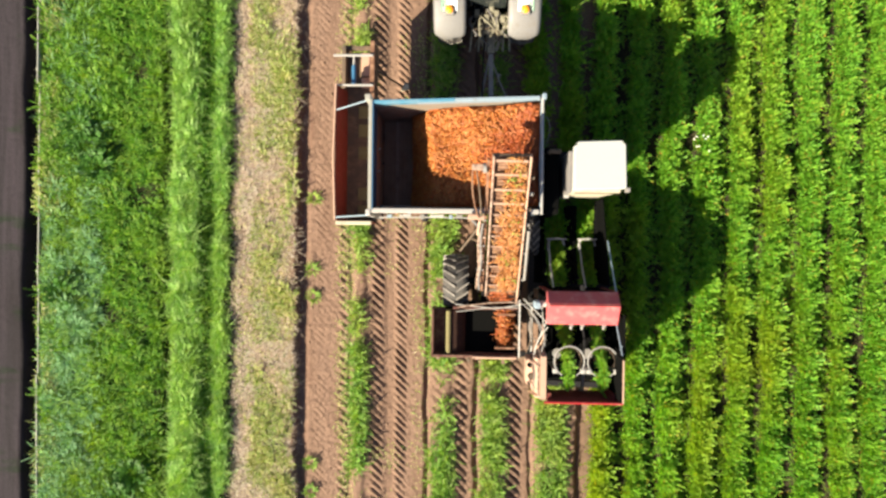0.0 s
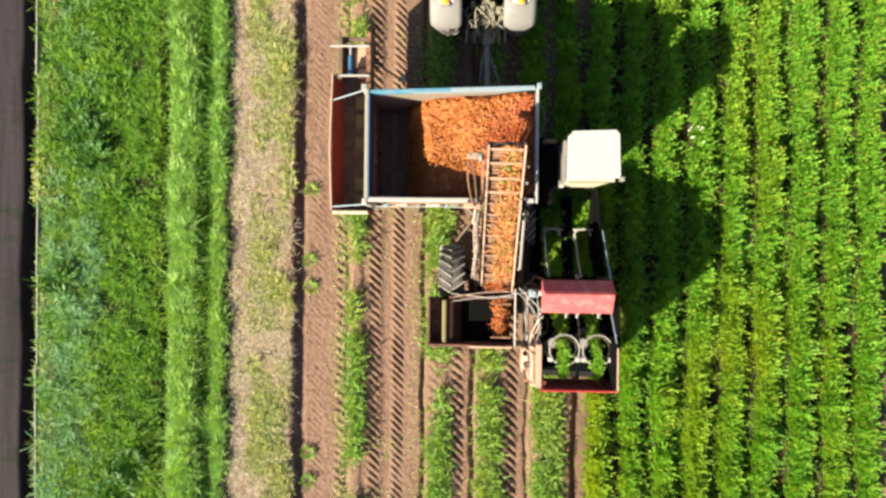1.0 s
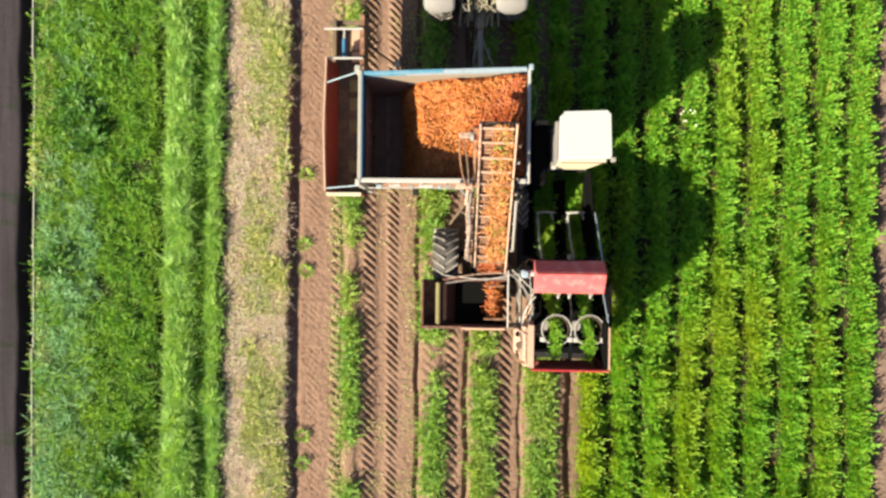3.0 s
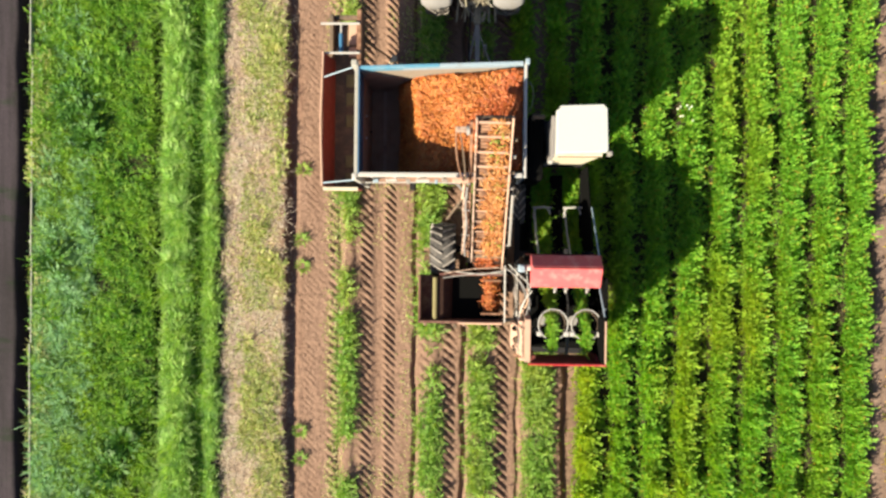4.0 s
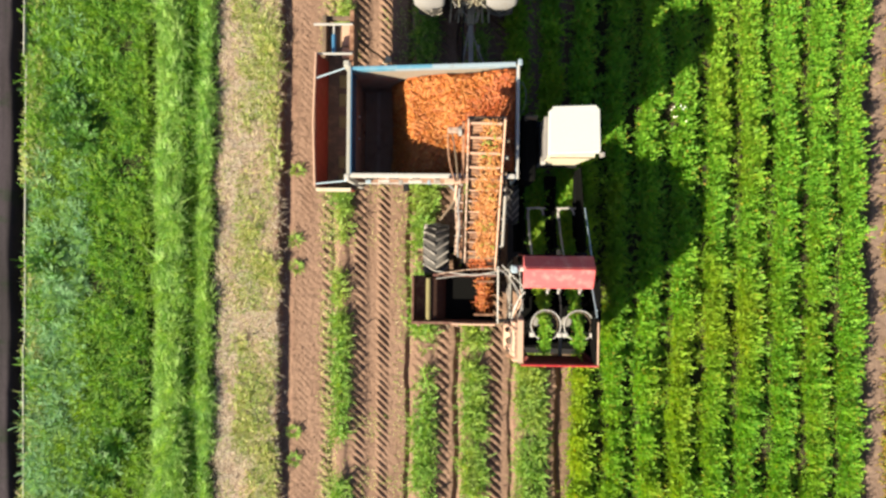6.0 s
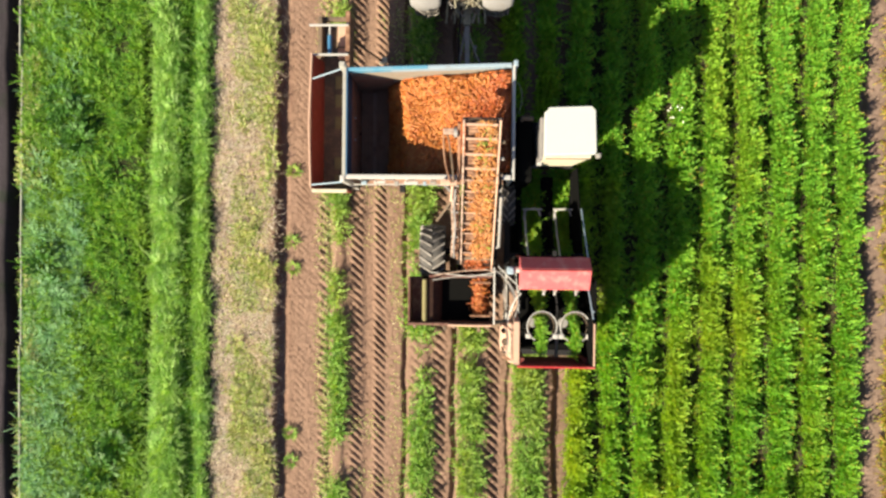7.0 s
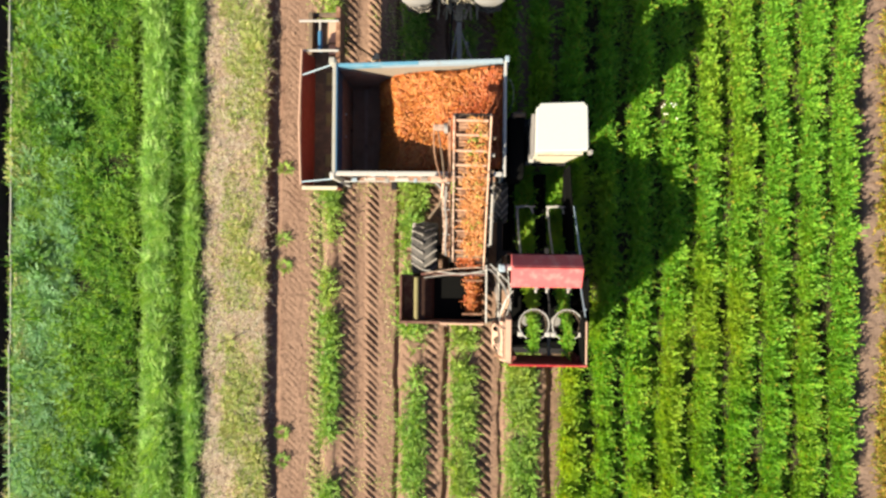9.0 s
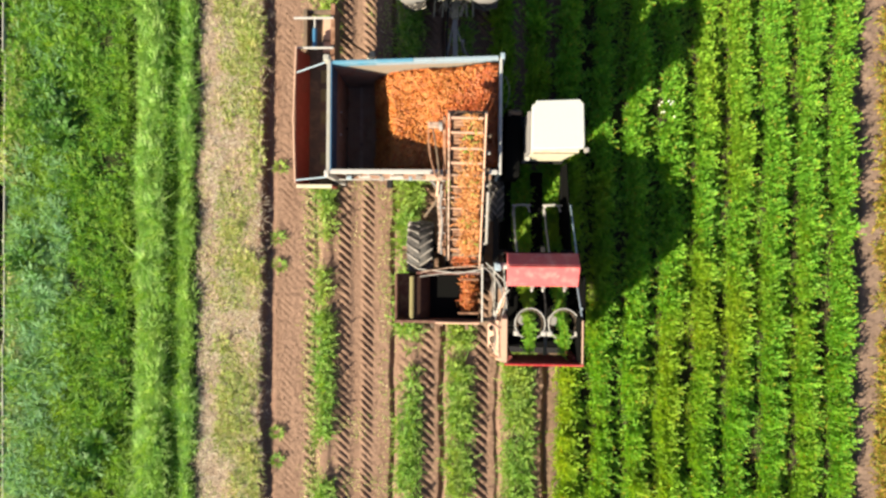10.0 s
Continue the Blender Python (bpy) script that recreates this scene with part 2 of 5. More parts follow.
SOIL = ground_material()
WATER, wnt, wbs = nodes_of("ditch_water")
wbs.inputs["Base Color"].default_value = (0.003, 0.003, 0.003, 1)
wbs.inputs["Specular IOR Level"].default_value = 0.12
wbs.inputs["Roughness"].default_value = 0.12
wb = add(wnt, "ShaderNodeBump", Strength=0.25, Distance=0.02)
wnt.links.new(noise_of(wnt, 7, 3, 0.5), wb.inputs["Height"])
wnt.links.new(wb.outputs[0], wbs.inputs["Normal"])

# ---------------------------------------------------------------- building helpers
def thing(name, at, label, category, group="", kind=""):
    ob = new(name)
    ob.location = at
    ob.empty_display_size = 0.3
    return tagged(ob, label, category, group, kind)


def part(name, bm, material, parent=None, label="", smooth=False):
    """One bmesh in world places, linked as one mesh object under its thing or part."""
    me = bpy.data.meshes.new(name)
    bmesh.ops.recalc_face_normals(bm, faces=bm.faces)
    bm.to_mesh(me)
    bm.free()
    if smooth:
        me.shade_smooth()
    me.materials.append(material)
    ob = new(name, me)
    if parent:
        ob.parent = parent
        if parent.type == "EMPTY":
            ob.matrix_parent_inverse = Matrix.Translation(parent.location).inverted()
    return tagged(ob, label)


def raw(name, verts, faces, material, parent=None, smooth=False):
    me = bpy.data.meshes.new(name)
    verts, faces = np.asarray(verts, np.float32), np.asarray(faces, np.int32)
    k = faces.shape[1]
    me.vertices.add(len(verts))
    me.vertices.foreach_set("co", verts.ravel())
    me.loops.add(faces.size)
    me.loops.foreach_set("vertex_index", faces.ravel())
    me.polygons.add(len(faces))
    me.polygons.foreach_set("loop_start", np.arange(0, faces.size, k, dtype=np.int32))
    me.polygons.foreach_set("loop_total", np.full(len(faces), k, np.int32))
    if smooth:
        me.polygons.foreach_set("use_smooth", np.ones(len(faces), bool))
    me.update(calc_edges=True)
    me.materials.append(material)
    ob = new(name, me)
    if parent:
        ob.parent = parent
        if parent.type == "EMPTY":
            ob.matrix_parent_inverse = Matrix.Translation(parent.location).inverted()
    return ob


def join(*bms):
    out = bmesh.new()
    for b in bms:
        me = bpy.data.meshes.new("tmp")
        b.to_mesh(me)
        b.free()
        out.from_mesh(me)
        bpy.data.meshes.remove(me)
    return out


def box(x0, x1, y0, y1, z0, z1, bevel=0.012, turn=None):
    bm = bmesh.new()
    bmesh.ops.create_cube(bm, size=1)
    sx, sy, sz = abs(x1 - x0), abs(y1 - y0), abs(z1 - z0)
    bmesh.ops.scale(bm, vec=(sx, sy, sz), verts=bm.verts)
    bevel = min(bevel, 0.4 * min(sx, sy, sz))
    bmesh.ops.bevel(bm, geom=list(bm.edges), offset=bevel, segments=2, affect="EDGES", profile=0.6)
    if turn:
        bmesh.ops.transform(bm, matrix=turn, verts=bm.verts)
    bmesh.ops.translate(bm, vec=((x0 + x1) / 2, (y0 + y1) / 2, (z0 + z1) / 2), verts=bm.verts)
    return bm


def prism(profile, axis, a, b, bevel=0.008):
    """A profile of 2D points drawn out along an axis (x: profile is y, z; y: x, z; z: x, y)."""
    bm = bmesh.new()

    def at(p, s):
        return {"x": (s, p[0], p[1]), "y": (p[0], s, p[1]), "z": (p[0], p[1], s)}[axis]
    lo, hi = [bm.verts.new(at(p, a)) for p in profile], [bm.verts.new(at(p, b)) for p in profile]
    bm.faces.new(lo)
    bm.faces.new(hi[::-1])
    n = len(profile)
    for i in range(n):
        bm.faces.new((lo[i], hi[i], hi[(i + 1) % n], lo[(i + 1) % n]))
    if bevel:
        bmesh.ops.bevel(bm, geom=list(bm.edges), offset=bevel, segments=1, affect="EDGES")
    return bm


def tube(points, r, sides=8, closed=False):
    """A round bar or hose along a line of points."""
    pts = [Vector(p) for p in points]
    bm, rings = bmesh.new(), []
    n = len(pts)
    up = Vector((0.13, 0.21, 1)).normalized()
    for i, p in enumerate(pts):
        a = pts[(i - 1) % n] if closed or i > 0 else p
        b = pts[(i + 1) % n] if closed or i < n - 1 else p
        d = (b - a).normalized()
        u = d.cross(up)
        u = (u if u.length > 0.05 else d.cross(Vector((1, 0, 0)))).normalized()
        v = d.cross(u)
        rings.append([bm.verts.new(p + r * (math.cos(k * math.tau / sides) * u + math.sin(k * math.tau / sides) * v)) for k in range(sides)])
    for i in range(n if closed else n - 1):
        q, s = rings[i], rings[(i + 1) % n]
        for k in range(sides):
            bm.faces.new((q[k], q[(k + 1) % sides], s[(k + 1) % sides], s[k]))
    if not closed:
        bm.faces.new(rings[0][::-1])
        bm.faces.new(rings[-1])
    return bm


def bar(a, b, w, h, bevel=0.006):
    """A square bar from a to b."""
    a, b = Vector(a), Vector(b)
    d = b - a
    bm = box(-w / 2, w / 2, -d.length / 2, d.length / 2, -h / 2, h / 2, bevel)
    q = d.to_track_quat("Y", "Z").to_matrix().to_4x4()
    bmesh.ops.transform(bm, matrix=Matrix.Translation((a + b) / 2) @ q, verts=bm.verts)
    return bm


def curve(a, b, c, n=10):
    """Points of a bend from a past b to c."""
    a, b, c = Vector(a), Vector(b), Vector(c)
    return [(1 - t) ** 2 * a + 2 * t * (1 - t) * b + t * t * c for t in (i / n for i in range(n + 1))]


def lathe(profile, centre, sides=40):
    """Turned about an axle along x: profile of (x, radius)."""
    bm = bmesh.new()
    rings = [[bm.verts.new((centre[0] + x, centre[1] + r * math.cos(k * math.tau / sides), centre[2] + r * math.sin(k * math.tau / sides))) for k in range(sides)] for x, r in profile]
    for q, s in zip(rings, rings[1:]):
        for k in range(sides):
            bm.faces.new((q[k], q[(k + 1) % sides], s[(k + 1) % sides], s[k]))
    return bm


def wheel(parent, cx, cy, r, w, lugs, rim_mat, label="dusty tractor tyre with chevron lugs"):
    """A lugged wheel standing on the ground, axle along x."""
    wh = part("wheel", lathe([(-w * 0.3, r * 0.55), (-w * 0.46, r * 0.62), (-w * 0.5, r * 0.80), (-w * 0.42, r * 0.93), (-w * 0.2, r * 0.965), (0, r * 0.97),
                              (w * 0.2, r * 0.965), (w * 0.42, r * 0.93), (w * 0.5, r * 0.80), (w * 0.46, r * 0.62), (w * 0.3, r * 0.55)], (cx, cy, r)), RUBBER, parent, label, True)
    bits = []
    for i in range(lugs):
        for side in (-1, 1):
            a0 = (i + 0.5 * (side > 0)) * math.tau / lugs
            bm = bmesh.new()
            vs = []
            for dx, da in ((0.02, 0.0), (0.5, 0.75)):
                ang, rr = a0 - da * math.tau / lugs * 1.2, r * (0.97 if dx < 0.2 else 0.90)
                for dr in (-0.03, 0.035):
                    for e in (-0.022, 0.022):
                        an = ang + e / r
                        vs.append(bm.verts.new((cx + side * w * dx, cy + (rr + dr) * math.cos(an), r + (rr + dr) * math.sin(an))))
            for f in ((0, 1, 3, 2), (4, 6, 7, 5), (2, 3, 7, 6), (0, 4, 5, 1), (0, 2, 6, 4), (1, 5, 7, 3)):
                bm.faces.new([vs[k] for k in f])
            bits.append(bm)
    part("tread", join(*bits), LUG, wh)
    part("rim", lathe([(-w * 0.34, r * 0.57), (-w * 0.30, r * 0.5), (-w * 0.1, r * 0.46), (-w * 0.1, r * 0.12), (-w * 0.25, r * 0.1), (-w * 0.25, 0.001)], (cx, cy, r)), rim_mat, wh, "", True)
    return wh


def fronds(base, yaw, lean, length, width, pairs, rng, droop=0.6):
    """Feathery leaves: along each bent midrib a few pairs of small pointed leaflets."""
    n = len(base)
    verts, faces = [], []
    d = np.stack([np.cos(yaw), np.sin(yaw)], -1)
    side = np.stack([-d[:, 1], d[:, 0]], -1)

    def rib(s):
        a = lean * (0.55 + droop * s)
        out = np.empty((n, 3))
        out[:, :2] = base[:, :2] + d * (length * s * np.sin(a))[:, None]
        out[:, 2] = base[:, 2] + length * s * np.cos(a)
        return out
    k = 0
    for i in range(pairs):
        s = 0.30 + 0.62 * i / max(1, pairs - 1)
        w = width * (1.15 - 0.75 * i / pairs) * rng.uniform(0.7, 1.3, n)
        p0, p1 = rib(s), rib(s + 0.16)
        for sg in (-1, 1):
            tip = rib(s + 0.20)
            tip[:, :2] += side * (sg * w)[:, None]
            tip[:, 2] += rng.normal(0, 0.5, n) * w - 0.15 * w
            verts += [p0, p1, tip]
            faces.append(np.stack([np.full(n, k), np.full(n, k + 1), np.full(n, k + 2)], -1))
            k += 3
    tip = rib(1.12)
    a, b = rib(0.85), rib(0.85)
    a[:, :2] += side * (width * 0.4)[:, None]
    b[:, :2] -= side * (width * 0.4)[:, None]
    verts += [a, b, tip]
    faces.append(np.stack([np.full(n, k), np.full(n, k + 1), np.full(n, k + 2)], -1))
    k += 3
    V = np.stack(verts, 1).reshape(-1, 3)
    F = np.concatenate([f + (np.arange(n) * k)[:, None] for f in faces])
    return V, F


# ---------------------------------------------------------------- ground
ROW_X = [2.62 + 0.735 * i for i in range(9)]
CUT_STRIPS = ((-2.90, -2.64), (-1.13, -0.68), (0.04, 0.50), (1.27, 1.84))
STEP_X = -4.22


def lattice(x, y, size, seed):
    """Smooth random relief between 0 and 1 with lumps of that size."""
    u, v = np.asarray(x) / size + 913.7 * seed, np.asarray(y) / size + 377.3 * seed
    i, j = np.floor(u), np.floor(v)
    a, b = u - i, v - j
    a, b = a * a * (3 - 2 * a), b * b * (3 - 2 * b)

    def h(p, q):
        s = np.sin(p * 127.1 + q * 311.7 + seed * 74.7) * 43758.5453
        return s - np.floor(s)
    return (h(i, j) * (1 - a) + h(i + 1, j) * a) * (1 - b) + (h(i, j + 1) * (1 - a) + h(i + 1, j + 1) * a) * b


def ground_height(x, y):
    """Relief of the field: bank and meadow level, step, ridges, slots and tyre prints."""
    x, y = np.broadcast_arrays(x, y)

    def ease(a, b):
        t = np.clip((x - a) / (b - a), 0, 1)
        return t * t * (3 - 2 * t)
    wave = 0.10 * (lattice(x, y, 0.7, 3) - 0.5) + 0.20 * (lattice(x, y, 0.13, 4) - 0.5) + 0.12 * (lattice(x, y, 0.05, 12) - 0.5)
    z = 0.14 * (1 - ease(STEP_X + 0.6 * wave - 0.03, STEP_X + 0.6 * wave + 0.05)) - 0.065 * np.exp(-((x - STEP_X - 0.13) / 0.12) ** 4)
    z = z - 0.85 * (1 - ease(-10.36, -10.14)) + 0.62 * (1 - ease(-10.80 + 0.10 * lattice(x, y, 0.9, 14), -10.52 + 0.10 * lattice(x, y, 0.9, 14)))
    z = z + 0.14 * np.exp(-((x + 6.66) / 0.36) ** 4)  + 0.08 * np.exp(-((x + 5.9) / 0.14) ** 4) - 0.13 * np.exp(-((x + 7.16) / 0.13) ** 4)
    crumble = 0.012 * (lattice(x, y, 0.16, 5) - 0.5) + 0.018 * (lattice(x, y, 0.06, 6) - 0.5) + 0.016 * (lattice(x, y, 0.028, 7) - 0.5)
    field = ease(-4.1, -3.9)
    z = z + crumble * (0.35 + 0.65 * field)
    behind = np.clip((0.3 - y) / 0.6, 0, 1)
    for sx, depth, wd in ((-1.23, 0.11, 0.05), (-0.11, 0.13, 0.06), (2.22, 0.15, 0.08), (1.13, 0.06, 0.05), (-2.98, 0.03, 0.04)):
        edge = sx + 0.025 * np.sin(y * 2.3 + sx) + 0.012 * np.sin(y * 7.7 + sx * 3)
        z = z - depth * np.exp(-((x - edge) / wd) ** 4) * (behind if sx > 1 else 1)
    for a, b in CUT_STRIPS:
        z = z + 0.05 * np.exp(-((x - (a + b) / 2) / ((b - a) * 0.5)) ** 4)
    for rx in ROW_X:
        z = z + 0.12 * np.exp(-((x - rx) / 0.24) ** 4)
    z = z - 0.16 * np.exp(-((x - 8.98) / 0.09) ** 4)
    # tyre prints: a pressed rut with slanting bars
    for cx, half, pitch, lean, deep in ((-3.66, 0.17, 0.15, 1.0, 0.012), (-3.13, 0.11, 0.20, 0.8, 0.045), (-2.36, 0.13, 0.185, 0.9, 0.07), (-1.83, 0.13, 0.168, 0.95, 0.065),
                                        (-0.45, 0.14, 0.21, 0.85, 0.06), (0.76, 0.14, 0.21, 0.9, 0.075), (2.06, 0.10, 0.25, 0.7, 0.022), (-0.98, 0.12, 0.24, 0.8, 0.026)):
        inside = np.exp(-((x - cx) / half) ** 6) * (0.45 + 0.75 * lattice(x, y, 0.5, 8 + abs(cx)))
        ph = (y + lean * (x - cx)) / pitch + 0.22 * lattice(x, y, 0.6, 9)
        tri = np.abs((ph % 1.0) - 0.5) * 2
        z = z + inside * 1.2 * deep * (np.clip((tri - 0.25) / 0.30, 0, 1) - 0.55) * (behind if cx > 1.5 else 1)
    z = z - 0.03 * np.exp(-((x + 2.07) / 0.13) ** 4)
    return z


def spaced(stops):
    """Grid lines: (from, to, step) stretches joined."""
    out = []
    for a, b, s in stops:
        out.append(np.linspace(a, b, max(2, int(round((b - a) / s)) + 1))[:-1])
    return np.concatenate(out + [np.array([stops[-1][1]])])


gx = spaced(((-900, -60, 140), (-60, -14, 6), (-14, -12.2, 0.4), (-12.2, -10.0, 0.05), (-10.0, -4.4, 0.12), (-4.4, 2.5, 0.026), (2.5, 8.8, 0.08), (8.8, 9.9, 0.04), (9.9, 16, 0.4), (16, 60, 6), (60, 900, 140)))
gy = spaced(((-900, -60, 140), (-60, -14, 4), (-14, -6.6, 0.12), (-6.6, 6.6, 0.033), (6.6, 14, 0.12), (14, 60, 4), (60, 900, 140)))
GX, GY = np.meshgrid(gx, gy)
GZ = ground_height(GX, GY)
far = np.clip((np.abs(GX) - 14) / 10, 0, 1)
GZ = np.where(GX < -14, GZ * (1 - far), GZ)
nx, ny = len(gx), len(gy)
idx = np.arange(nx * ny).reshape(ny, nx)
quads = np.stack([idx[:-1, :-1], idx[:-1, 1:], idx[1:, 1:], idx[1:, :-1]], -1).reshape(-1, 4)
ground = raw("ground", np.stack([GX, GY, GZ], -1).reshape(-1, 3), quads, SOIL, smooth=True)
tagged(ground, "brown field soil with tyre prints and furrows", "ground", kind="structure")
water = part("water", box(-11.20, -10.24, -60, 60, -0.75, -0.55, 0.002), WATER)
tagged(water, "narrow dark water of the ditch", "water", kind="structure")
# ---------------------------------------------------------------- trailer
TX0, TX1, TY0, TY1, TZ0, TZ1 = -2.17, 1.02, 1.32, 3.40, 0.95, 2.65


def carrot_mesh(bend=0.0, sides=4, material=CARROT):
    me = bpy.data.meshes.new("carrot")
    bm = bmesh.new()
    prof = ((0.0, 0.009), (0.025, 0.0155), (0.10, 0.0115), (0.16, 0.002))
    rings = [[bm.verts.new((s - 0.08, bend * (s - 0.08) ** 2 * 8 + r * math.cos(k * math.tau / sides), r * math.sin(k * math.tau / sides))) for k in range(sides)] for s, r in prof]
    for q, s in zip(rings, rings[1:]):
        for k in range(sides):
            bm.faces.new((q[k], q[(k + 1) % sides], s[(k + 1) % sides], s[k]))
    bm.faces.new(rings[0][::-1])
    bmesh.ops.recalc_face_normals(bm, faces=bm.faces)
    bm.to_mesh(me)
    bm.free()
    me.shade_smooth()
    me.materials.append(material)
    return me


CARROTS = [carrot_mesh(b) for b in (0.0, 0.18, -0.12)]
MUDDY = [carrot_mesh(b, 4, MUDDY_CARROT) for b in (0.0, 0.18, -0.12)]
SHADED = [carrot_mesh(b, 4, SHADED_CARROT) for b in (0.0, 0.18, -0.12)]


def scatter_carrots(parent, places, rng, single=0, name="carrot_bulk", material=None):
    """Carrots lying at the places (x, y, z, dip along x, dip along y): the first ones single, the rest joined."""
    V = [np.array([v.co[:] for v in me.vertices]) for me in CARROTS]
    F = [[tuple(p.vertices) for p in me.polygons] for me in CARROTS]
    verts, faces, base = [], [], 0
    for i, (x, y, z, sx, sy) in enumerate(places):
        kind, yaw, size = rng.integers(3), rng.uniform(0, math.tau), rng.uniform(0.65, 1.1)
        slope = math.atan(-(sx * math.cos(yaw) + sy * math.sin(yaw)))
        m = Matrix.LocRotScale((x, y, z), Euler((rng.uniform(0, 6), slope + rng.normal(0, 0.30), yaw)), Vector((size,) * 3))
        if i < single:
            ob = new("carrot", {"": CARROTS, "shaded_carrot_skin": SHADED, "muddy_carrot_skin": MUDDY}[material.name if material else ""][kind])
            ob.parent = parent
            ob.matrix_parent_inverse = Matrix.Translation(parent.location).inverted()
            ob.matrix_basis = m
            continue
        a = np.array(m)
        v = V[kind] @ a[:3, :3].T + a[:3, 3]
        verts.append(v)
        faces.extend(tuple(k + base for k in f) for f in F[kind])
        base += len(v)
    me = bpy.data.meshes.new(name)
    me.from_pydata(np.concatenate(verts).tolist(), [], faces)
    me.shade_smooth()
    me.materials.append(material or CARROT)
    ob = new(name, me)
    ob.parent = parent
    ob.matrix_parent_inverse = Matrix.Translation(parent.location).inverted()
    return tagged(ob, kind="stuff")


def build_trailer():
    t = thing("crop_trailer", (-0.6, 2.4, 0), "blue and white crop trailer with a dark steel bin", "trailer")
    k = 0.045
    part("bin_floor", box(TX0 + k, TX1 - k, TY0 + k, TY1 - k, TZ0 - 0.05, TZ0, 0.004), DARK_FLOOR, t, "dark stained bin floor")
    for i in range(11):
        x = TX0 + 0.16 + i * 0.085
        part("floor_board", box(x - 0.036, x + 0.036, TY0 + 0.19, TY1 - 0.1, TZ0 + 0.001, TZ0 + 0.016 + 0.006 * (i % 3), 0.005), MUD_FLOOR if i % 4 == 2 else DARK_FLOOR, t)
    # left wall takes the floor's dark colour for its unlit inner face
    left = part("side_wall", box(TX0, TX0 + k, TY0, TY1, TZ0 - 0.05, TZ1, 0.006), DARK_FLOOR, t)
    part("top_rail", box(TX0 - 0.022, TX0 + k + 0.003, TY0 - 0.04, TY1 + 0.03, TZ1, TZ1 + 0.07, 0.015), RAIL, left, "pale dusty top rail")
    part("edge_strip", box(TX0 + k + 0.003, TX0 + k + 0.021, TY0 + 0.02, TY1 - 0.06, TZ1 - 0.02, TZ1 + 0.065, 0.006), BLUE, left, "blue edge strip")
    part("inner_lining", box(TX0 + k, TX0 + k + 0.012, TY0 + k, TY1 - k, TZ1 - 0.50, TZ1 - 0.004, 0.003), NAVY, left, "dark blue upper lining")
    for y in (1.86, 2.30, 3.05):
        part("bolt", tube(((TX0 + k, y + 0.3, 1.8), (TX0 + k + 0.035, y + 0.3, 1.8)), 0.024, 8), LIGHT_GREY, left)
    right = part("side_wall", box(TX1 - k, TX1, TY0, TY1, TZ0 - 0.05, TZ1, 0.006), PALE_BLUE, t)
    part("top_rail", box(TX1 - 0.034, TX1 + 0.006, TY0 - 0.04, TY1 + 0.05, TZ1, TZ1 + 0.07, 0.015), LIGHT_GREY, right, "worn light grey top rail")
    def slab(x0, x1, z0, z1, near, deep, bevel):
        """A sheet on the front wall, which runs slightly askew."""
        y0, y1 = (TY1 - 0.05 + 0.09 * (x - TX0) / (TX1 - TX0) for x in (x0, x1))
        return prism(((x0, y0 + near), (x1, y1 + near), (x1, y1 + deep), (x0, y0 + deep)), "z", z0, z1, bevel)
    front = part("front_wall", slab(TX0 + k, TX1 - k, TZ0 - 0.05, TZ1, -k, 0, 0.004), PEACH, t, "dusty cream front wall")
    # dark sheets step down along the side wall's shadow, painted onto front wall
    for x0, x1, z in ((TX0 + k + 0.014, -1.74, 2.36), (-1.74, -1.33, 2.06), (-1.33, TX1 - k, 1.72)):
        part("front_shade", slab(x0, x1, TZ0 + 0.004, z, -k - 0.007, -k - 0.001, 0), DARK_FLOOR, front, "dark sheet painting the side wall's shadow on the front wall")
    part("blue_panel", slab(TX0 + k + 0.014, -1.30, 2.53, TZ1 - 0.004, -k - 0.007, -k - 0.001, 0), SKY_BLUE, front, "blue painted sheet")
    part("worn_panel", slab(-1.30, TX1 - k - 0.01, 2.52, TZ1 - 0.004, -k - 0.007, -k - 0.001, 0), PALE_BLUE, front, "worn pale blue sheet")
    part("top_rail", slab(TX0 + k, -0.6, TZ1, TZ1 + 0.05, -k - 0.004, 0.014, 0.008), SKY_BLUE, front, "sky blue top rail")
    part("top_rail", slab(-0.6, TX1 - k - 0.02, TZ1, TZ1 + 0.05, -k - 0.004, 0.014, 0.008), PALE_BLUE, front)
    lean = 0.17
    rear = part("rear_wall", prism(((TY0, TZ1), (TY0 + k, TZ1), (TY0 + lean + k, TZ0 - 0.05), (TY0 + lean, TZ0 - 0.05)), "x", TX0 + k, TX1 - k, 0.004), LIGHT_GREY, t, "leaning light grey rear wall")
    part("top_rail", box(TX0 + k, TX1 - k - 0.02, TY0 - 0.035, TY0 + k + 0.005, TZ1, TZ1 + 0.06, 0.015), LIGHT_GREY, rear, "worn grey top rail")
    for i in range(7):
        x = TX0 + 0.3 + i * 0.44
        part("stake", prism(((TY0 - 0.045, TZ1 - 0.02), (TY0 - 0.001, TZ1 - 0.02), (TY0 + lean - 0.001, TZ0 - 0.04), (TY0 + lean - 0.045, TZ0 - 0.04)), "x", x - 0.03, x + 0.03, 0.006), (GREY, PALE_BLUE, LIGHT_GREY)[i % 3], rear)
    part("lower_rail", box(TX0, TX1, TY0 + lean - 0.07, TY0 + lean - 0.001, TZ0 - 0.15, TZ0 - 0.052, 0.01), GREY, rear)
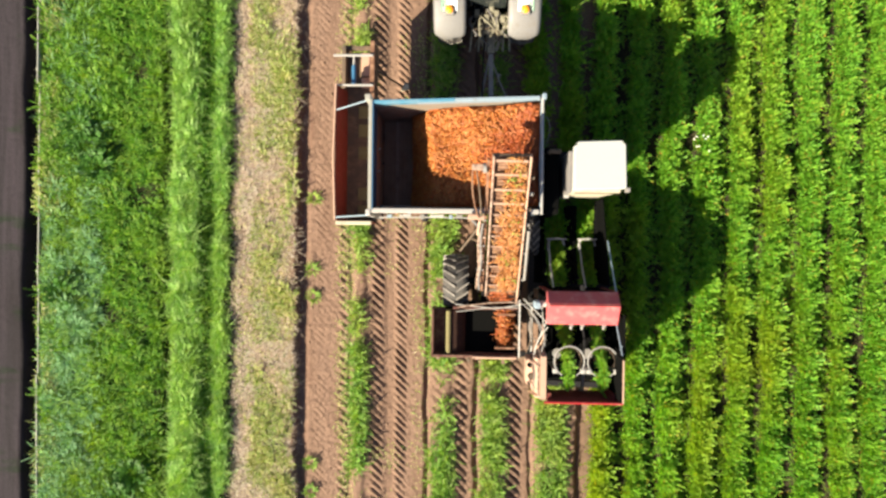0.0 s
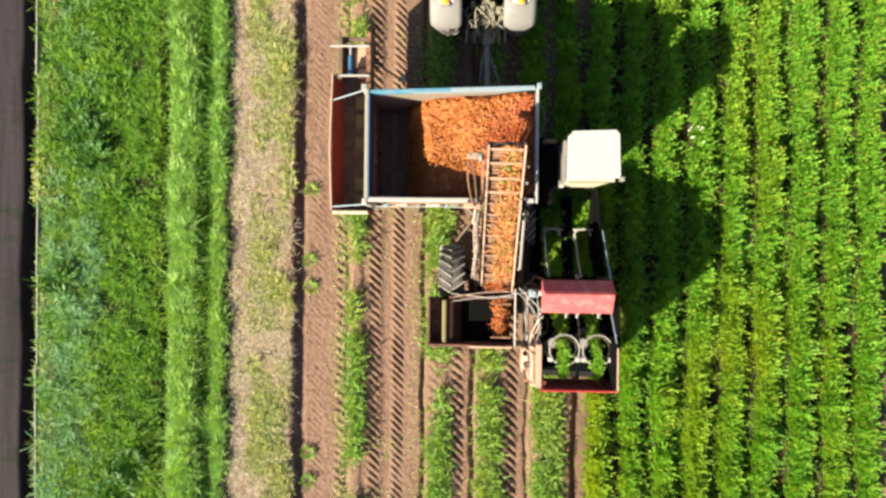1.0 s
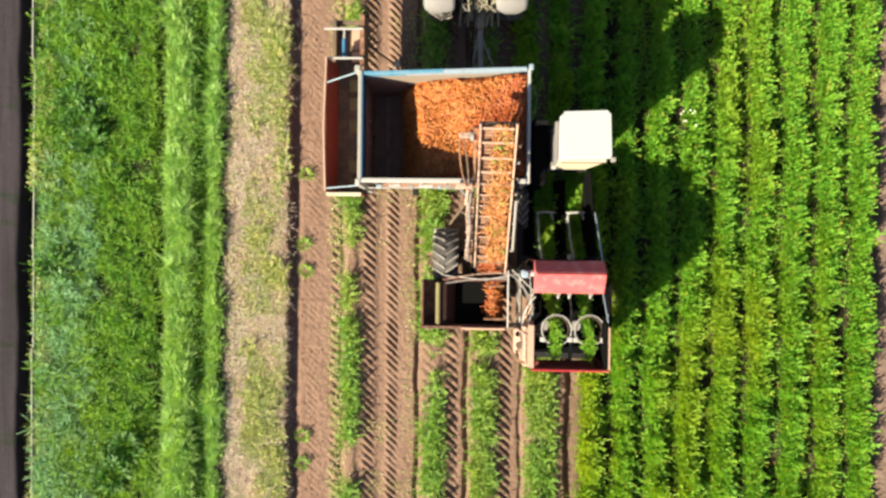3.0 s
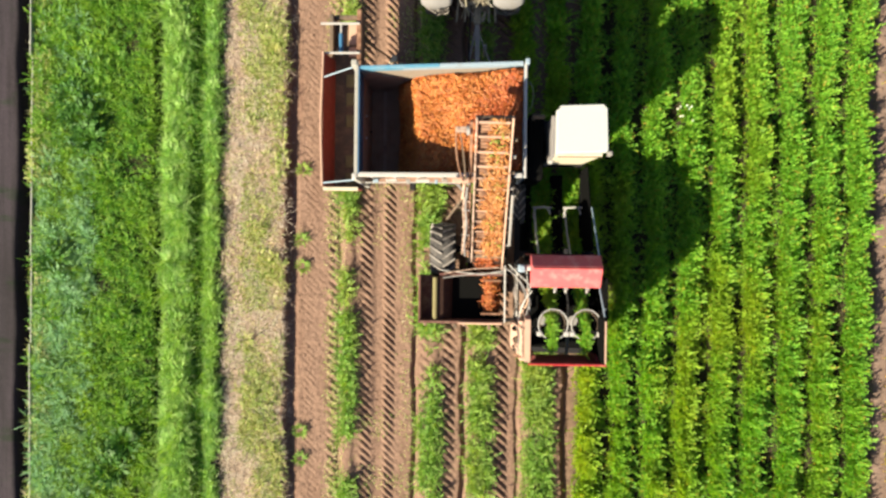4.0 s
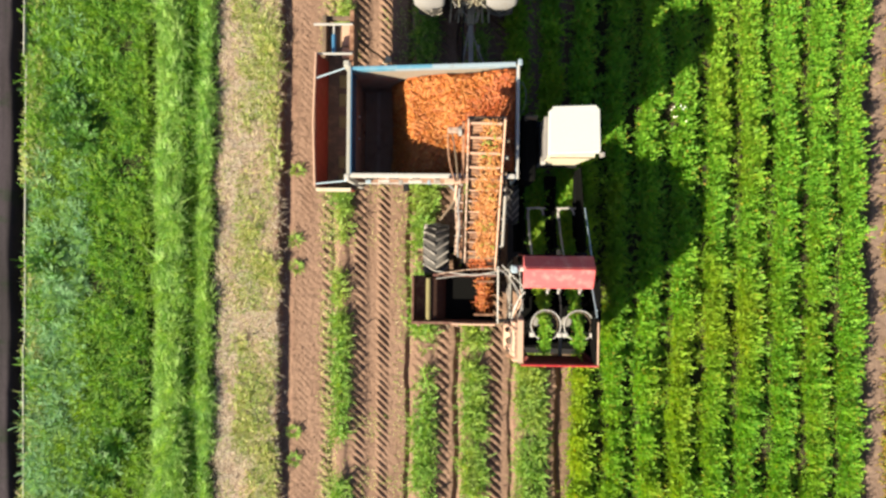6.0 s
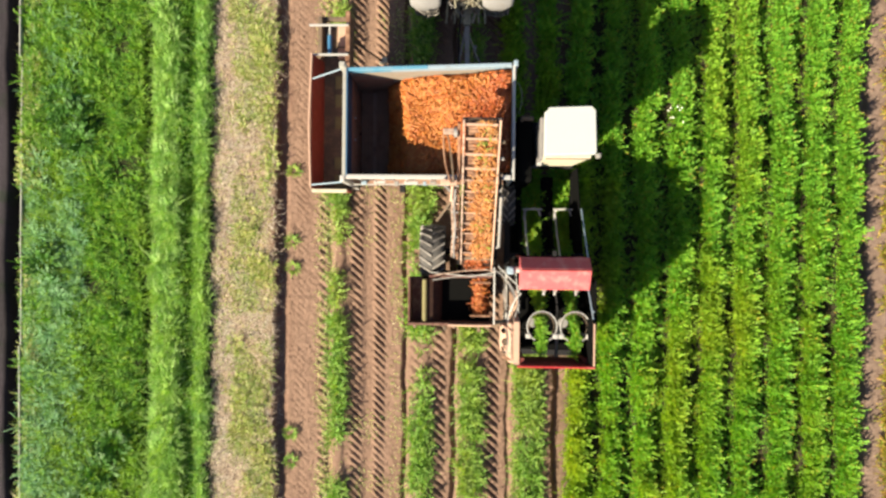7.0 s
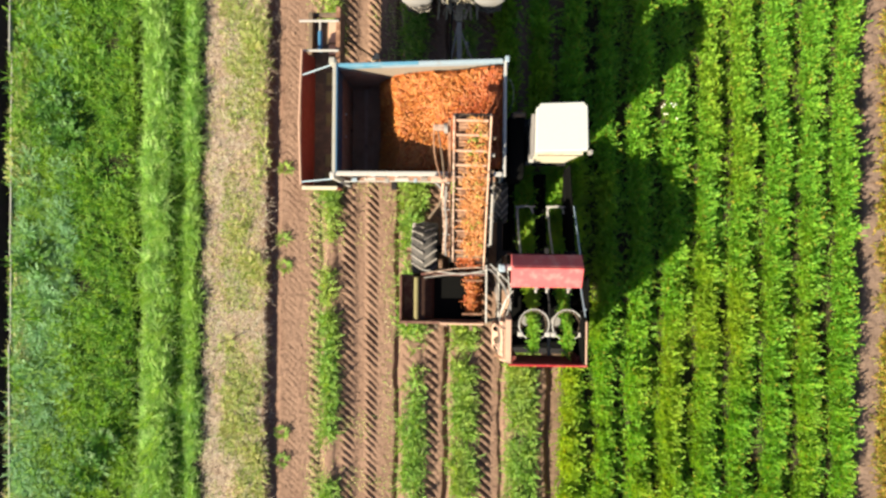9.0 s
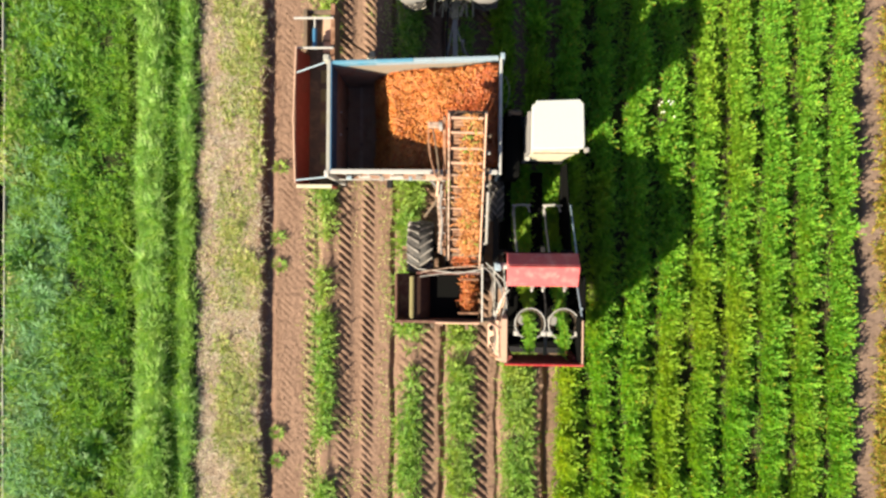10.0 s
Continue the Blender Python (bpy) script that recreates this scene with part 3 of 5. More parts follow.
    for x, w, d, m in ((-1.82, 0.05, 0.03, PALE_BLUE), (-1.52, 0.11, 0.0, LIGHT_GREY), (-1.20, 0.04, 0.05, GREY), (-0.92, 0.13, 0.01, LIGHT_GREY), (-0.66, 0.03, 0.04, PALE_BLUE), (-0.50, 0.06, 0.0, GREY)):
        latch = part("latch", box(x - w, x + w, TY0 - 0.085 - d, TY0 - 0.046, TZ1 - 0.27, TZ1 - 0.20, 0.01), m, rear, "worn steel latch")
        part("latch_pin", tube(((x - w * 0.6, TY0 - 0.06, TZ1 - 0.30), (x - w * 0.6, TY0 - 0.06, TZ1 - 0.10)), 0.012, 7), GREY, latch)
    part("tie_rod", tube(((TX0 + 0.12, TY0 - 0.10, TZ1 - 0.40), (-0.9, TY0 - 0.09, TZ1 - 0.36), (-0.2, TY0 - 0.10, TZ1 - 0.42)), 0.012, 7), LIGHT_GREY, rear)
    part("corner_post", box(TX0 - 0.09, TX0 + 0.02, TY1 - 0.05, TY1 + 0.07, TZ0, TZ1 + 0.09, 0.02), RAIL, t)
    part("corner_post", box(TX0 - 0.06, TX0 + 0.03, TY0 - 0.09, TY0 + 0.03, TZ0, TZ1 + 0.08, 0.02), LIGHT_GREY, t)
    part("corner_post", box(TX1 - 0.03, TX1 + 0.05, TY1 - 0.02, TY1 + 0.09, TZ0, TZ1 + 0.10, 0.02), PALE_BLUE, t)
    # running gear under the bin
    for x in (-1.25, 0.15):
        part("chassis_beam", box(x - 0.06, x + 0.06, 1.2, 3.42, 0.68, 0.86, 0.012), BLACK, t)
    for y in (1.6, 2.4, 3.3):
        part("cross_member", box(-2.1, 0.95, y - 0.05, y + 0.05, 0.865, TZ0 - 0.055, 0.01), BLACK, t)
    part("axle", tube(((-1.7, 2.35, 0.42), (0.55, 2.35, 0.42)), 0.06, 10), BLACK, t)
    for x in (-1.25, 0.15):
        part("axle_bracket", box(x - 0.05, x + 0.05, 2.27, 2.43, 0.44, 0.70, 0.01), BLACK, t)
    for x in (-1.72, 0.57):
        wheel(t, x, 2.35, 0.42, 0.34, 16, GREY, "dusty black trailer tyre")
    part("front_member", box(-0.5, 0.3, 3.28, 3.42, 0.70, 0.85, 0.015), BLACK, t)
    part("drawbar", join(bar((0.13, 3.35, 0.76), (0.11, 5.0, 0.74), 0.10, 0.10), bar((-0.18, 3.35, 0.76), (0.08, 4.75, 0.74), 0.04, 0.05), bar((0.11, 4.7, 0.74), (0.10, 5.55, 0.70), 0.09, 0.09)), GREY, t, "muddy grey drawbar")
    part("support_leg", tube(((0.28, 4.3, 0.02), (0.28, 4.3, 0.9)), 0.035), GREY, t)
    part("hose", tube(curve((-0.05, 3.5, 0.95), (-0.1, 4.4, 0.7), (0.0, 5.35, 0.95)), 0.018, 6), BLACK, t)
    part("hose", tube(curve((0.6, 3.5, 1.2), (0.35, 3.9, 1.0), (0.15, 4.6, 0.85)), 0.016, 6), HOSE, t)
    part("wire", tube(curve((TX1 + 0.05, 3.1, 2.6), (1.25, 2.95, 2.4), (1.12, 2.6, 2.2)), 0.008, 5), HOSE, t)
    # side trough on the outer flank
    s = part("side_trough", box(-2.83, TX0 - 0.1, 1.16, 4.60, 1.46, 1.50, 0.006), MUD_STEEL, t, "muddy steel trough along the outer side")
    part("outer_panel", prism(((-2.94, 2.12), (-2.915, 2.12), (-2.81, 1.50), (-2.84, 1.46)), "y", 1.16, 3.80), BRICK_RED, s, "red painted outer panel")
    part("panel_rail", tube(((-2.925, 1.16, 2.13), (-2.965, 2.4, 2.14), (-2.925, 3.8, 2.13)), 0.02), PINKISH, s)
    part("end_plate", box(-2.9, TX0 - 0.06, 1.12, 1.155, 1.45, 1.98, 0.006), DARK_RED, s)
    part("end_rail", box(-2.93, TX0 - 0.06, 1.08, 1.15, 1.985, 2.03, 0.01), CREAM, s)
    for y in (1.36, 1.72, 2.55, 3.0, 3.38):
        part("floor_plate", box(-2.58, -2.34, y - 0.13, y + 0.13, 1.504, 1.53, 0.006), OLIVE, s, "olive steel plate")
    part("inner_beam", box(-2.29, -2.20, 1.16, 4.62, 1.51, 1.60, 0.01), MUD_STEEL, s)
    for y, dy in ((3.30, 0.12), (1.22, 0.03)):
        part("brace", tube(((-2.90, y, 2.14), (TX0 - 0.06, y + dy, 2.45)), 0.015), PALE_BLUE, s, "pale blue tie bar")
    for y, ex in ((3.80, 0.02), (4.38, 0.07)):
        part("cross_bar", box(-2.93 - ex, -2.22, y - 0.019, y + 0.019, 2.02, 2.06, 0.008), LIGHT_GREY, s, "light steel cross bar")
    part("front_beam", box(-2.90, -2.82, 3.80, 4.68, 1.5, 1.72, 0.012), MUD_STEEL, s)
    part("front_beam", box(-2.29, -2.20, 3.475, 4.68, 1.604, 2.0, 0.012), RUST, s)
    part("end_beam", box(-2.90, -2.2, 4.62, 4.70, 1.5, 1.62, 0.012), MUD_STEEL, s)
    part("front_plate", box(-2.52, -2.30, 3.85, 4.55, 1.55, 1.62, 0.015), PINKISH, s, "brown dusty plate")
    part("plate_rib", box(-2.52, -2.30, 4.05, 4.08, 1.622, 1.67, 0.006), MUD_STEEL, s)
    ram = part("hydraulic_ram", tube(((-2.62, 3.82, 1.9), (-2.62, 4.22, 1.9)), 0.045, 10), BLUE, s, "blue hydraulic ram")
    part("ram_rod", tube(((-2.62, 4.22, 1.9), (-2.62, 4.42, 1.9)), 0.022, 8), LIGHT_GREY, ram)
    # unseen sheet added to set the trough's shadow edge on the soil
    part("shadow_skirt", box(-2.845, -2.825, 1.18, 4.69, 1.00, 1.455, 0.006), RUST, s, "added rusty sheet under the trough that casts its shadow edge")
    foot = part("foot_bracket", prism(((-1.88, 4.15), (-1.68, 4.19), (-1.70, 4.31), (-1.80, 4.33)), "z", 0.06, 0.16, 0.015), CREAM, t, "pale folded steel foot bracket")
    part("bracket_arm", bar((-2.24, 4.24, 1.50), (-1.82, 4.24, 0.13), 0.035, 0.035), MUD_STEEL, foot)
    for y in (1.3, 2.4, 3.5):
        part("support_arm", bar((-2.7, y, 1.43), (-2.12, y, 1.10), 0.06, 0.08), BLACK, s)
    return t


def heap_height(x, y):
    """Top of the heap in the bin: high at the loaded end, falling to the empty end."""
    foot = -1.63 + 0.06 * math.sin(y * 3 + 1)
    t = max(0.0, min(1.0, (x - foot) / 0.60))
    u = max(0.0, min(1.0, (x - foot) / 2.5))
    side = 0.07 * (y - 2.4) + 0.10 * max(0.0, 2.2 - y)
    return TZ0 + 0.02 + 0.86 * t ** 0.68 + 0.69 * u + side * t + 0.04 * math.sin(x * 5 + y * 3) * t + 0.03 * math.sin(y * 7 - x * 4) * t


def build_heap():
    h = thing("carrot_heap", (-0.2, 2.4, TZ0), "heap of freshly dug orange carrots in the trailer", "carrots")
    x0, x1, y0, y1 = -1.5, TX1 - 0.05, TY0 + 0.12, TY1 - 0.06
    bm, n = bmesh.new(), 36
    grid = [[bm.verts.new((x0 + (x1 - x0) * i / n, y0 + (y1 - y0) * j / n, max(TZ0 + 0.004, heap_height(x0 + (x1 - x0) * i / n, y0 + (y1 - y0) * j / n) - 0.05))) for j in range(n + 1)] for i in range(n + 1)]
    for i in range(n):
        for j in range(n):
            bm.faces.new((grid[i][j], grid[i + 1][j], grid[i + 1][j + 1], grid[i][j + 1]))
    part("heap_core", bm, HEAP, h, "", True)
    rng = np.random.default_rng(5)
    places = []
    while len(places) < 7200:
        x, y = rng.uniform(x0 + 0.02, x1 - 0.06), rng.uniform(y0 + 0.07, y1 - 0.07)
        if x < -1.44 + 0.06 * math.sin(y * 3) and rng.random() < 0.6:
            continue
        e = 0.02
        z = heap_height(x, y)
        sx, sy = (heap_height(x + e, y) - z) / e, (heap_height(x, y + e) - z) / e
        places.append((x, y, max(z, TZ0 + 0.02) + rng.uniform(-0.05, 0.035), sx, sy))
    places.sort(key=lambda p: -p[2])
    # carrots beside the elevator get its shadow painted into their skin
    darkened = [p for p in places if p[0] + 0.35 * math.sin(p[1] * 3.1 + 0.6) + rng.normal(0, 0.12) > 0.24]
    taken = set(darkened)
    scatter_carrots(h, [p for p in places if p not in taken], rng, 200)
    scatter_carrots(h, darkened, rng, 95, material=SHADED_CARROT)


build_trailer()
build_heap()

# ---------------------------------------------------------------- harvester
HX0, HX1 = 1.17, 2.50
EL_A, EL_B = Vector((0.355, -0.20, 1.50)), Vector((0.40, 2.21, 3.54))


def on_elevator(side, along, lift=0.0):
    """A place on the elevator: across, along from foot (0) to mouth (1), above the belt."""
    d = (EL_B - EL_A).normalized()
    r = d.cross(Vector((0, 0, 1))).normalized()
    up = r.cross(d)
    return EL_A + (EL_B - EL_A) * along + r * side + up * lift


def build_elevator(h):
    w = 0.285
    bm = bmesh.new()
    q = [bm.verts.new(on_elevator(s, a, l)) for s, a, l in ((-w, 0, 0), (w, 0, 0), (w, 1, 0), (-w, 1, 0), (-w, 0, -0.09), (w, 0, -0.09), (w, 1, -0.09), (-w, 1, -0.09))]
    for f in ((0, 1, 2, 3), (7, 6, 5, 4), (0, 4, 5, 1), (1, 5, 6, 2), (2, 6, 7, 3), (3, 7, 4, 0)):
        bm.faces.new([q[k] for k in f])
    el = part("elevator", bm, RUST, h, "carrot elevator reaching over the trailer")
    for i in range(44):
        a = (i + 0.5) / 44
        part("belt_rod", tube((on_elevator(-w, a, 0.012), on_elevator(w, a, 0.012)), 0.008, 6), RUST, el)
    for i, a in enumerate((0.99, 0.90, 0.80, 0.705, 0.62, 0.54, 0.46, 0.38, 0.30, 0.22, 0.14, 0.06)):
        big = i < 4
        part("flight", bar(on_elevator(-w + 0.01, a, 0.08 if big else 0.06), on_elevator(w - 0.01, a, 0.08 if big else 0.06), 0.035 if big else 0.024, 0.05), PINKISH if big or i % 2 else DUSTY_RED, el, "worn pale steel carrying bar")
    for s, m in ((-1, DUSTY_RED), (1, PINKISH)):
        part("side_rail", bar(on_elevator(s * (w + 0.03), -0.03 - 0.06 * (s > 0), 0.05), on_elevator(s * (w + 0.03), 1.02, 0.05), 0.032, 0.09), m, el)
    part("outer_rail", bar(on_elevator(-w - 0.11, -0.02, -0.06), on_elevator(-w - 0.11, 0.98, -0.02), 0.05, 0.08), RUST, el)
    part("outer_rail", bar(on_elevator(w + 0.10, 0.0, -0.06), on_elevator(w + 0.10, 0.62, -0.04), 0.05, 0.08), BLACK, el)
    part("head_roller", tube((on_elevator(-w - 0.05, 0.99, -0.06), on_elevator(w + 0.05, 0.99, -0.06)), 0.055, 12), MUD_STEEL, el)
    part("foot_chute", prism(((-0.18, 1.46), (-0.18, 1.42), (-0.60, 0.92), (-0.60, 0.96)), "x", 0.07, 0.64, 0.006), WEB_BROWN, el, "earth-caked chute below the belt")
    part("foot_roller", tube((on_elevator(-w - 0.05, 0.0, -0.03), on_elevator(w + 0.05, 0.0, -0.03)), 0.06, 12), MUD_STEEL, el)
    motor = part("drive_motor", box(-0.28, -0.06, 2.0, 2.10, 3.32, 3.44, 0.02), DUSTY_RED, el, "dusty hydraulic motor")
    part("motor_flange", tube(((-0.09, 2.04, 3.38), (-0.03, 2.04, 3.38)), 0.09, 14), GREY, motor)
    part("motor_hose", tube(curve((-0.27, 2.0, 3.36), (-0.30, 1.5, 3.2), (-0.12, 1.15, 2.80)), 0.014, 6), RUST, motor)
    part("motor_hose", tube(curve((-0.20, 2.0, 3.36), (-0.12, 1.6, 3.2), (-0.10, 1.2, 2.84)), 0.014, 6), MUD_STEEL, motor)
    hinge = part("hinge_bracket", box(-0.34, -0.04, 1.17, 1.26, 2.76, 2.86, 0.015), PINKISH, el, "dusty steel bracket")
    part("bracket_arm", bar((-0.3, 1.2, 2.76), (-0.12, 1.02, 2.60), 0.04, 0.05), GREY, hinge)
    part("bracket_arm", bar((-0.1, 1.35, 2.84), (-0.16, 0.9, 2.52), 0.045, 0.05), PINKISH, hinge)
    for i, (dx, dz) in enumerate(((-0.17, 0.06), (-0.21, 0.02), (-0.14, -0.03))):
        pts = [on_elevator(-w + dx - 0.02 * math.sin(k * 1.7 + i), 0.02 + 0.09 * k, dz + 0.015 * math.cos(k * 2.1 + i)) for k in range(7)]
        part("hydraulic_hose", tube(pts, 0.019, 6), (HOSE, DUSTY_RED, RUST)[i], el)
    for k in range(9):
        part("hose_clip", bar(on_elevator(-w - 0.24, 0.05 + 0.065 * k, 0.02), on_elevator(-w - 0.10, 0.05 + 0.065 * k, 0.03), 0.03, 0.03), (DUSTY_RED, RUST, GREY)[k % 3], el)
    for k in range(8):
        part("idler", tube((on_elevator(w + 0.05, 0.10 + 0.11 * k, 0.0), on_elevator(w + 0.13, 0.10 + 0.11 * k, 0.0)), 0.035, 8), (GREY, MUD_STEEL)[k % 2], el)
    part("fold_ram", tube((on_elevator(-w - 0.17, 0.05, -0.12), on_elevator(-w - 0.14, 0.5, -0.12)), 0.035, 8), GREY, el)
    part("fold_ram", tube((on_elevator(w + 0.15, 0.1, 0.0), on_elevator(w + 0.13, 0.5, 0.02)), 0.03, 8), GREY, el)
    for s in (-1, 1):
        part("elevator_leg", bar((0.36 + s * 0.36, -0.15, 1.48), (0.36 + s * 0.36, -0.5, 0.62), 0.08, 0.08), BLACK, el)
    return el


def build_harvester():
    h = thing("carrot_harvester", (0.8, -0.3, 0), "red trailed carrot harvester with a white cab and lugged tyre", "harvester")
    build_elevator(h)
    # frame
    for n, a, b in (("frame_beam", (1.02, -2.25, 0.72), (1.02, 2.9, 0.72)), ("frame_beam", (2.58, -2.2, 0.9), (2.58, -0.1, 0.9)), ("frame_beam", (-0.95, -1.62, 0.66), (1.1, -1.62, 0.66)),
                    ("frame_beam", (-0.55, -0.55, 0.66), (1.1, -0.55, 0.66)), ("frame_beam", (1.02, 1.95, 0.72), (2.4, 1.95, 0.72)), ("frame_beam", (1.02, 2.5, 0.72), (2.4, 2.5, 0.72)),
                    ("frame_beam", (1.02, -0.15, 0.72), (2.58, -0.15, 0.9)), ("frame_beam", (1.02, -2.2, 0.72), (2.58, -2.2, 0.9))):
        part(n, bar(a, b, 0.12, 0.14), BLACK, h)
    for x, y in ((1.24, -2.15), (2.5, -2.15), (1.24, -0.2), (2.5, -0.2)):
        part("frame_post", box(x - 0.05, x + 0.05, y - 0.05, y + 0.05, 0.75, 2.2, 0.01), DARK_RED, h)
    # wheels
    wheel(h, -0.58, -0.07, 0.58, 0.54, 18, GREY)
    wheel(h, 1.03, 1.0, 0.50, 0.30, 16, GREY, "black lugged tyre in the shade")
    part("axle", tube(((-0.5, -0.07, 0.58), (0.08, -0.07, 0.58)), 0.07, 10), BLACK, h)
    part("axle_arm", box(-0.02, 0.1, -0.60, 0.06, 0.52, 0.68, 0.02), BLACK, h)
    part("axle_arm", box(0.96, 1.08, 0.9, 1.1, 0.5, 0.67, 0.02), BLACK, h)
    # red hood over the lifting belts
    prof = ((-0.15, 2.24), (-0.15, 2.30), (-0.36, 2.53), (-0.42, 2.53), (-0.77, 2.33), (-0.77, 2.20), (-0.73, 2.20), (-0.42, 2.47), (-0.37, 2.47), (-0.20, 2.24))
    hood = part("hood", prism(prof, "x", HX0, HX1, 0.006), FADED_RED, h, "faded red steel hood dusty from the field")
    for x in (HX0 + 0.012, HX1 - 0.012):
        part("hood_end", prism(((-0.20, 2.20), (-0.37, 2.455), (-0.42, 2.455), (-0.72, 2.2)), "x", x - 0.010, x + 0.010, 0.003), FADED_RED, hood)
    # skirts and inner block added so the hood's shadow has no gaps
    for x in (HX0 + 0.03, HX1 - 0.03):
        part("hood_shadow_skirt", box(x - 0.015, x + 0.015, -0.74, -0.16, 0.72, 2.20, 0.008), RUBBER_SHADE, hood, "added black skirt that fills the shadow below")
    part("shadow_filler", box(1.30, 2.36, -0.66, -0.14, 0.72, 2.16, 0.04), RUBBER_SHADE, h, "added black block under the hood that fills its shadow")
    part("hood_seam", box(HX0 + 0.02, HX1 - 0.02, -0.40, -0.38, 2.531, 2.545, 0.004), DARK_RED, hood)
    part("hood_latch", box(1.80, 1.88, -0.13, -0.02, 2.24, 2.34, 0.015), BLACK, hood)
    for x in (1.66, 1.87, 2.28):
        part("nozzle", join(tube(((x, -0.76, 2.16), (x, -0.88, 2.10)), 0.026, 10), tube(((x, -0.80, 2.18), (x, -0.80, 2.10)), 0.038, 10)), GREY, hood, "grey fitting")
    gear = part("gearbox", join(box(0.94, 1.07, -0.49, -0.34, 2.02, 2.28, 0.03), tube(((1.0, -0.41, 2.26), (1.0, -0.41, 2.36)), 0.05, 12)), PALE_BLUE, h, "pale blue gearbox")
    part("drive_shaft", tube(((1.08, -0.40, 2.18), (1.20, -0.40, 2.18)), 0.06, 10), LIGHT_GREY, gear)
    part("gearbox_stay", bar((1.01, -0.4, 2.02), (1.02, -0.4, 0.78), 0.06, 0.06), BLACK, gear)
    # open topping bay behind the hood
    part("bay_rear_wall", prism(((-2.21, 2.40), (-2.25, 2.40), (-2.25, 1.40), (-2.21, 1.40)), "x", HX0 + 0.03, 2.56, 0.006), DARK_RED, h, "dark red rear wall")
    part("rear_lip", tube(((HX0 - 0.04, -2.23, 2.41), (2.60, -2.23, 2.41)), 0.022, 8), RED, h)
    part("bay_side_wall", prism(((-1.38, 2.20), (-2.24, 2.20), (-2.24, 1.35), (-1.25, 1.35)), "x", HX0 - 0.09, HX0 + 0.02, 0.006), DUSTY_RED, h, "dusty pink side wall")
    # right wall raised for its shadow; it and its inner sheet are shade-black
    part("bay_side_wall", prism(((-1.30, 2.70), (-2.15, 2.70), (-2.20, 2.05), (-1.20, 2.10)), "x", 2.505, 2.54, 0.006), RUBBER_SHADE, h, "side wall coloured black for the bay's shade")
    part("wall_shade", prism(((-1.33, 2.66), (-2.13, 2.66), (-2.19, 1.30), (-1.23, 1.30)), "x", 2.492, 2.503, 0.002), RUBBER_SHADE, h, "added black sheet for the shaded inside of the wall")
    part("side_lip", box(HX0 - 0.09, HX0 + 0.02, -2.20, -1.40, 2.201, 2.23, 0.01), PINKISH, h)
    # added black skirt, shaped to fill the bay's shadow on the crop
    part("bay_shadow_skirt", prism(((-2.20, 0.80), (-2.20, 2.20), (-1.30, 2.48), (-0.58, 2.42), (-0.58, 0.80)), "x", 2.604, 2.620, 0.004), RUBBER_SHADE, h, "added black skirt that fills the shadow below")
    part("side_lip", box(2.508, 2.537, -2.15, -1.36, 2.701, 2.73, 0.01), PINKISH, h)
    guard = part("drive_guard", prism(((0.975, 2.10), (HX0 - 0.095, 2.22), (HX0 - 0.095, 1.30), (0.98, 1.30)), "y", -2.21, -1.44, 0.015), PINKISH, h, "battered dusty pink drive guard")
    part("guard_casing", prism(((0.83, 1.86), (0.97, 1.98), (0.97, 1.32), (0.85, 1.32)), "y", -2.02, -1.52, 0.03), PINKISH, guard, "worn pink casing with open cut-outs")
    for x, y, r in ((0.90, -1.62, 0.05), (0.93, -1.84, 0.065), (0.89, -1.97, 0.035), (1.02, -1.58, 0.03)):
        part("opening", tube(((x, y, 1.88 if x < 1 else 2.13), (x, y, 1.965 if x < 1 else 2.19)), r, 12), RUBBER_SHADE, guard, "dark round opening")
    for a, b in (((0.86, -1.50, 2.02), (1.05, -1.60, 2.24)), ((0.88, -1.92, 1.98), (1.06, -2.10, 2.2))):
        part("guard_bar", tube((a, b), 0.014, 7), PINKISH, guard)
    part("guard_strap", bar((1.03, -1.46, 2.205), (1.03, -2.18, 2.215), 0.025, 0.012), DUSTY_RED, guard)
    part("sprocket", lathe([(-0.012, 0.001), (-0.012, 0.10), (0.012, 0.10), (0.012, 0.001)], (0.845, -1.66, 1.72), 14), MUD_STEEL, guard)
    part("drive_chain", bar((0.93, -1.60, 2.02), (1.01, -1.95, 2.11), 0.03, 0.03), RUST, guard)
    part("guard_rib", bar((0.88, -2.12, 2.01), (1.04, -2.16, 2.17), 0.05, 0.03), RUST, guard)
    part("guard_dent", bar((0.90, -1.80, 2.00), (0.97, -1.86, 2.07), 0.09, 0.02), MUD_STEEL, guard)
    part("grease_line", tube(curve((0.90, -1.50, 2.0), (1.02, -1.7, 2.2), (0.94, -2.05, 2.06)), 0.012, 6), HOSE, guard)
    part("guard_foot", bar((1.0, -1.9, 1.31), (1.02, -1.9, 0.76), 0.08, 0.08), BLACK, guard)
    for cx in (1.62, 2.255):
        pts = [(cx + 0.285 * math.cos(a), -1.49 + 0.295 * math.sin(a), 2.22) for a in (math.radians(-62 + i * 304 / 26) for i in range(27))]
        ring = part("topper_ring", tube(pts, 0.012, 8), LIGHT_GREY, h, "grey steel guide hoop over the leaf row")
        pts = [(cx + 0.245 * math.cos(a), -1.49 + 0.25 * math.sin(a), 2.12) for a in (math.radians(-35 + i * 250 / 18) for i in range(19))]
        part("inner_hoop", tube(pts, 0.008, 6), MUD_STEEL, ring)
        for s in (-1, 1):
            part("hoop_foot", join(box(cx + s * 0.26 - 0.045, cx + s * 0.26 + 0.045, -1.72, -1.63, 2.12, 2.24, 0.015), bar((cx + s * 0.26, -1.67, 2.14), (cx + s * 0.2, -1.74, 0.95), 0.04, 0.04)), LIGHT_GREY, ring)
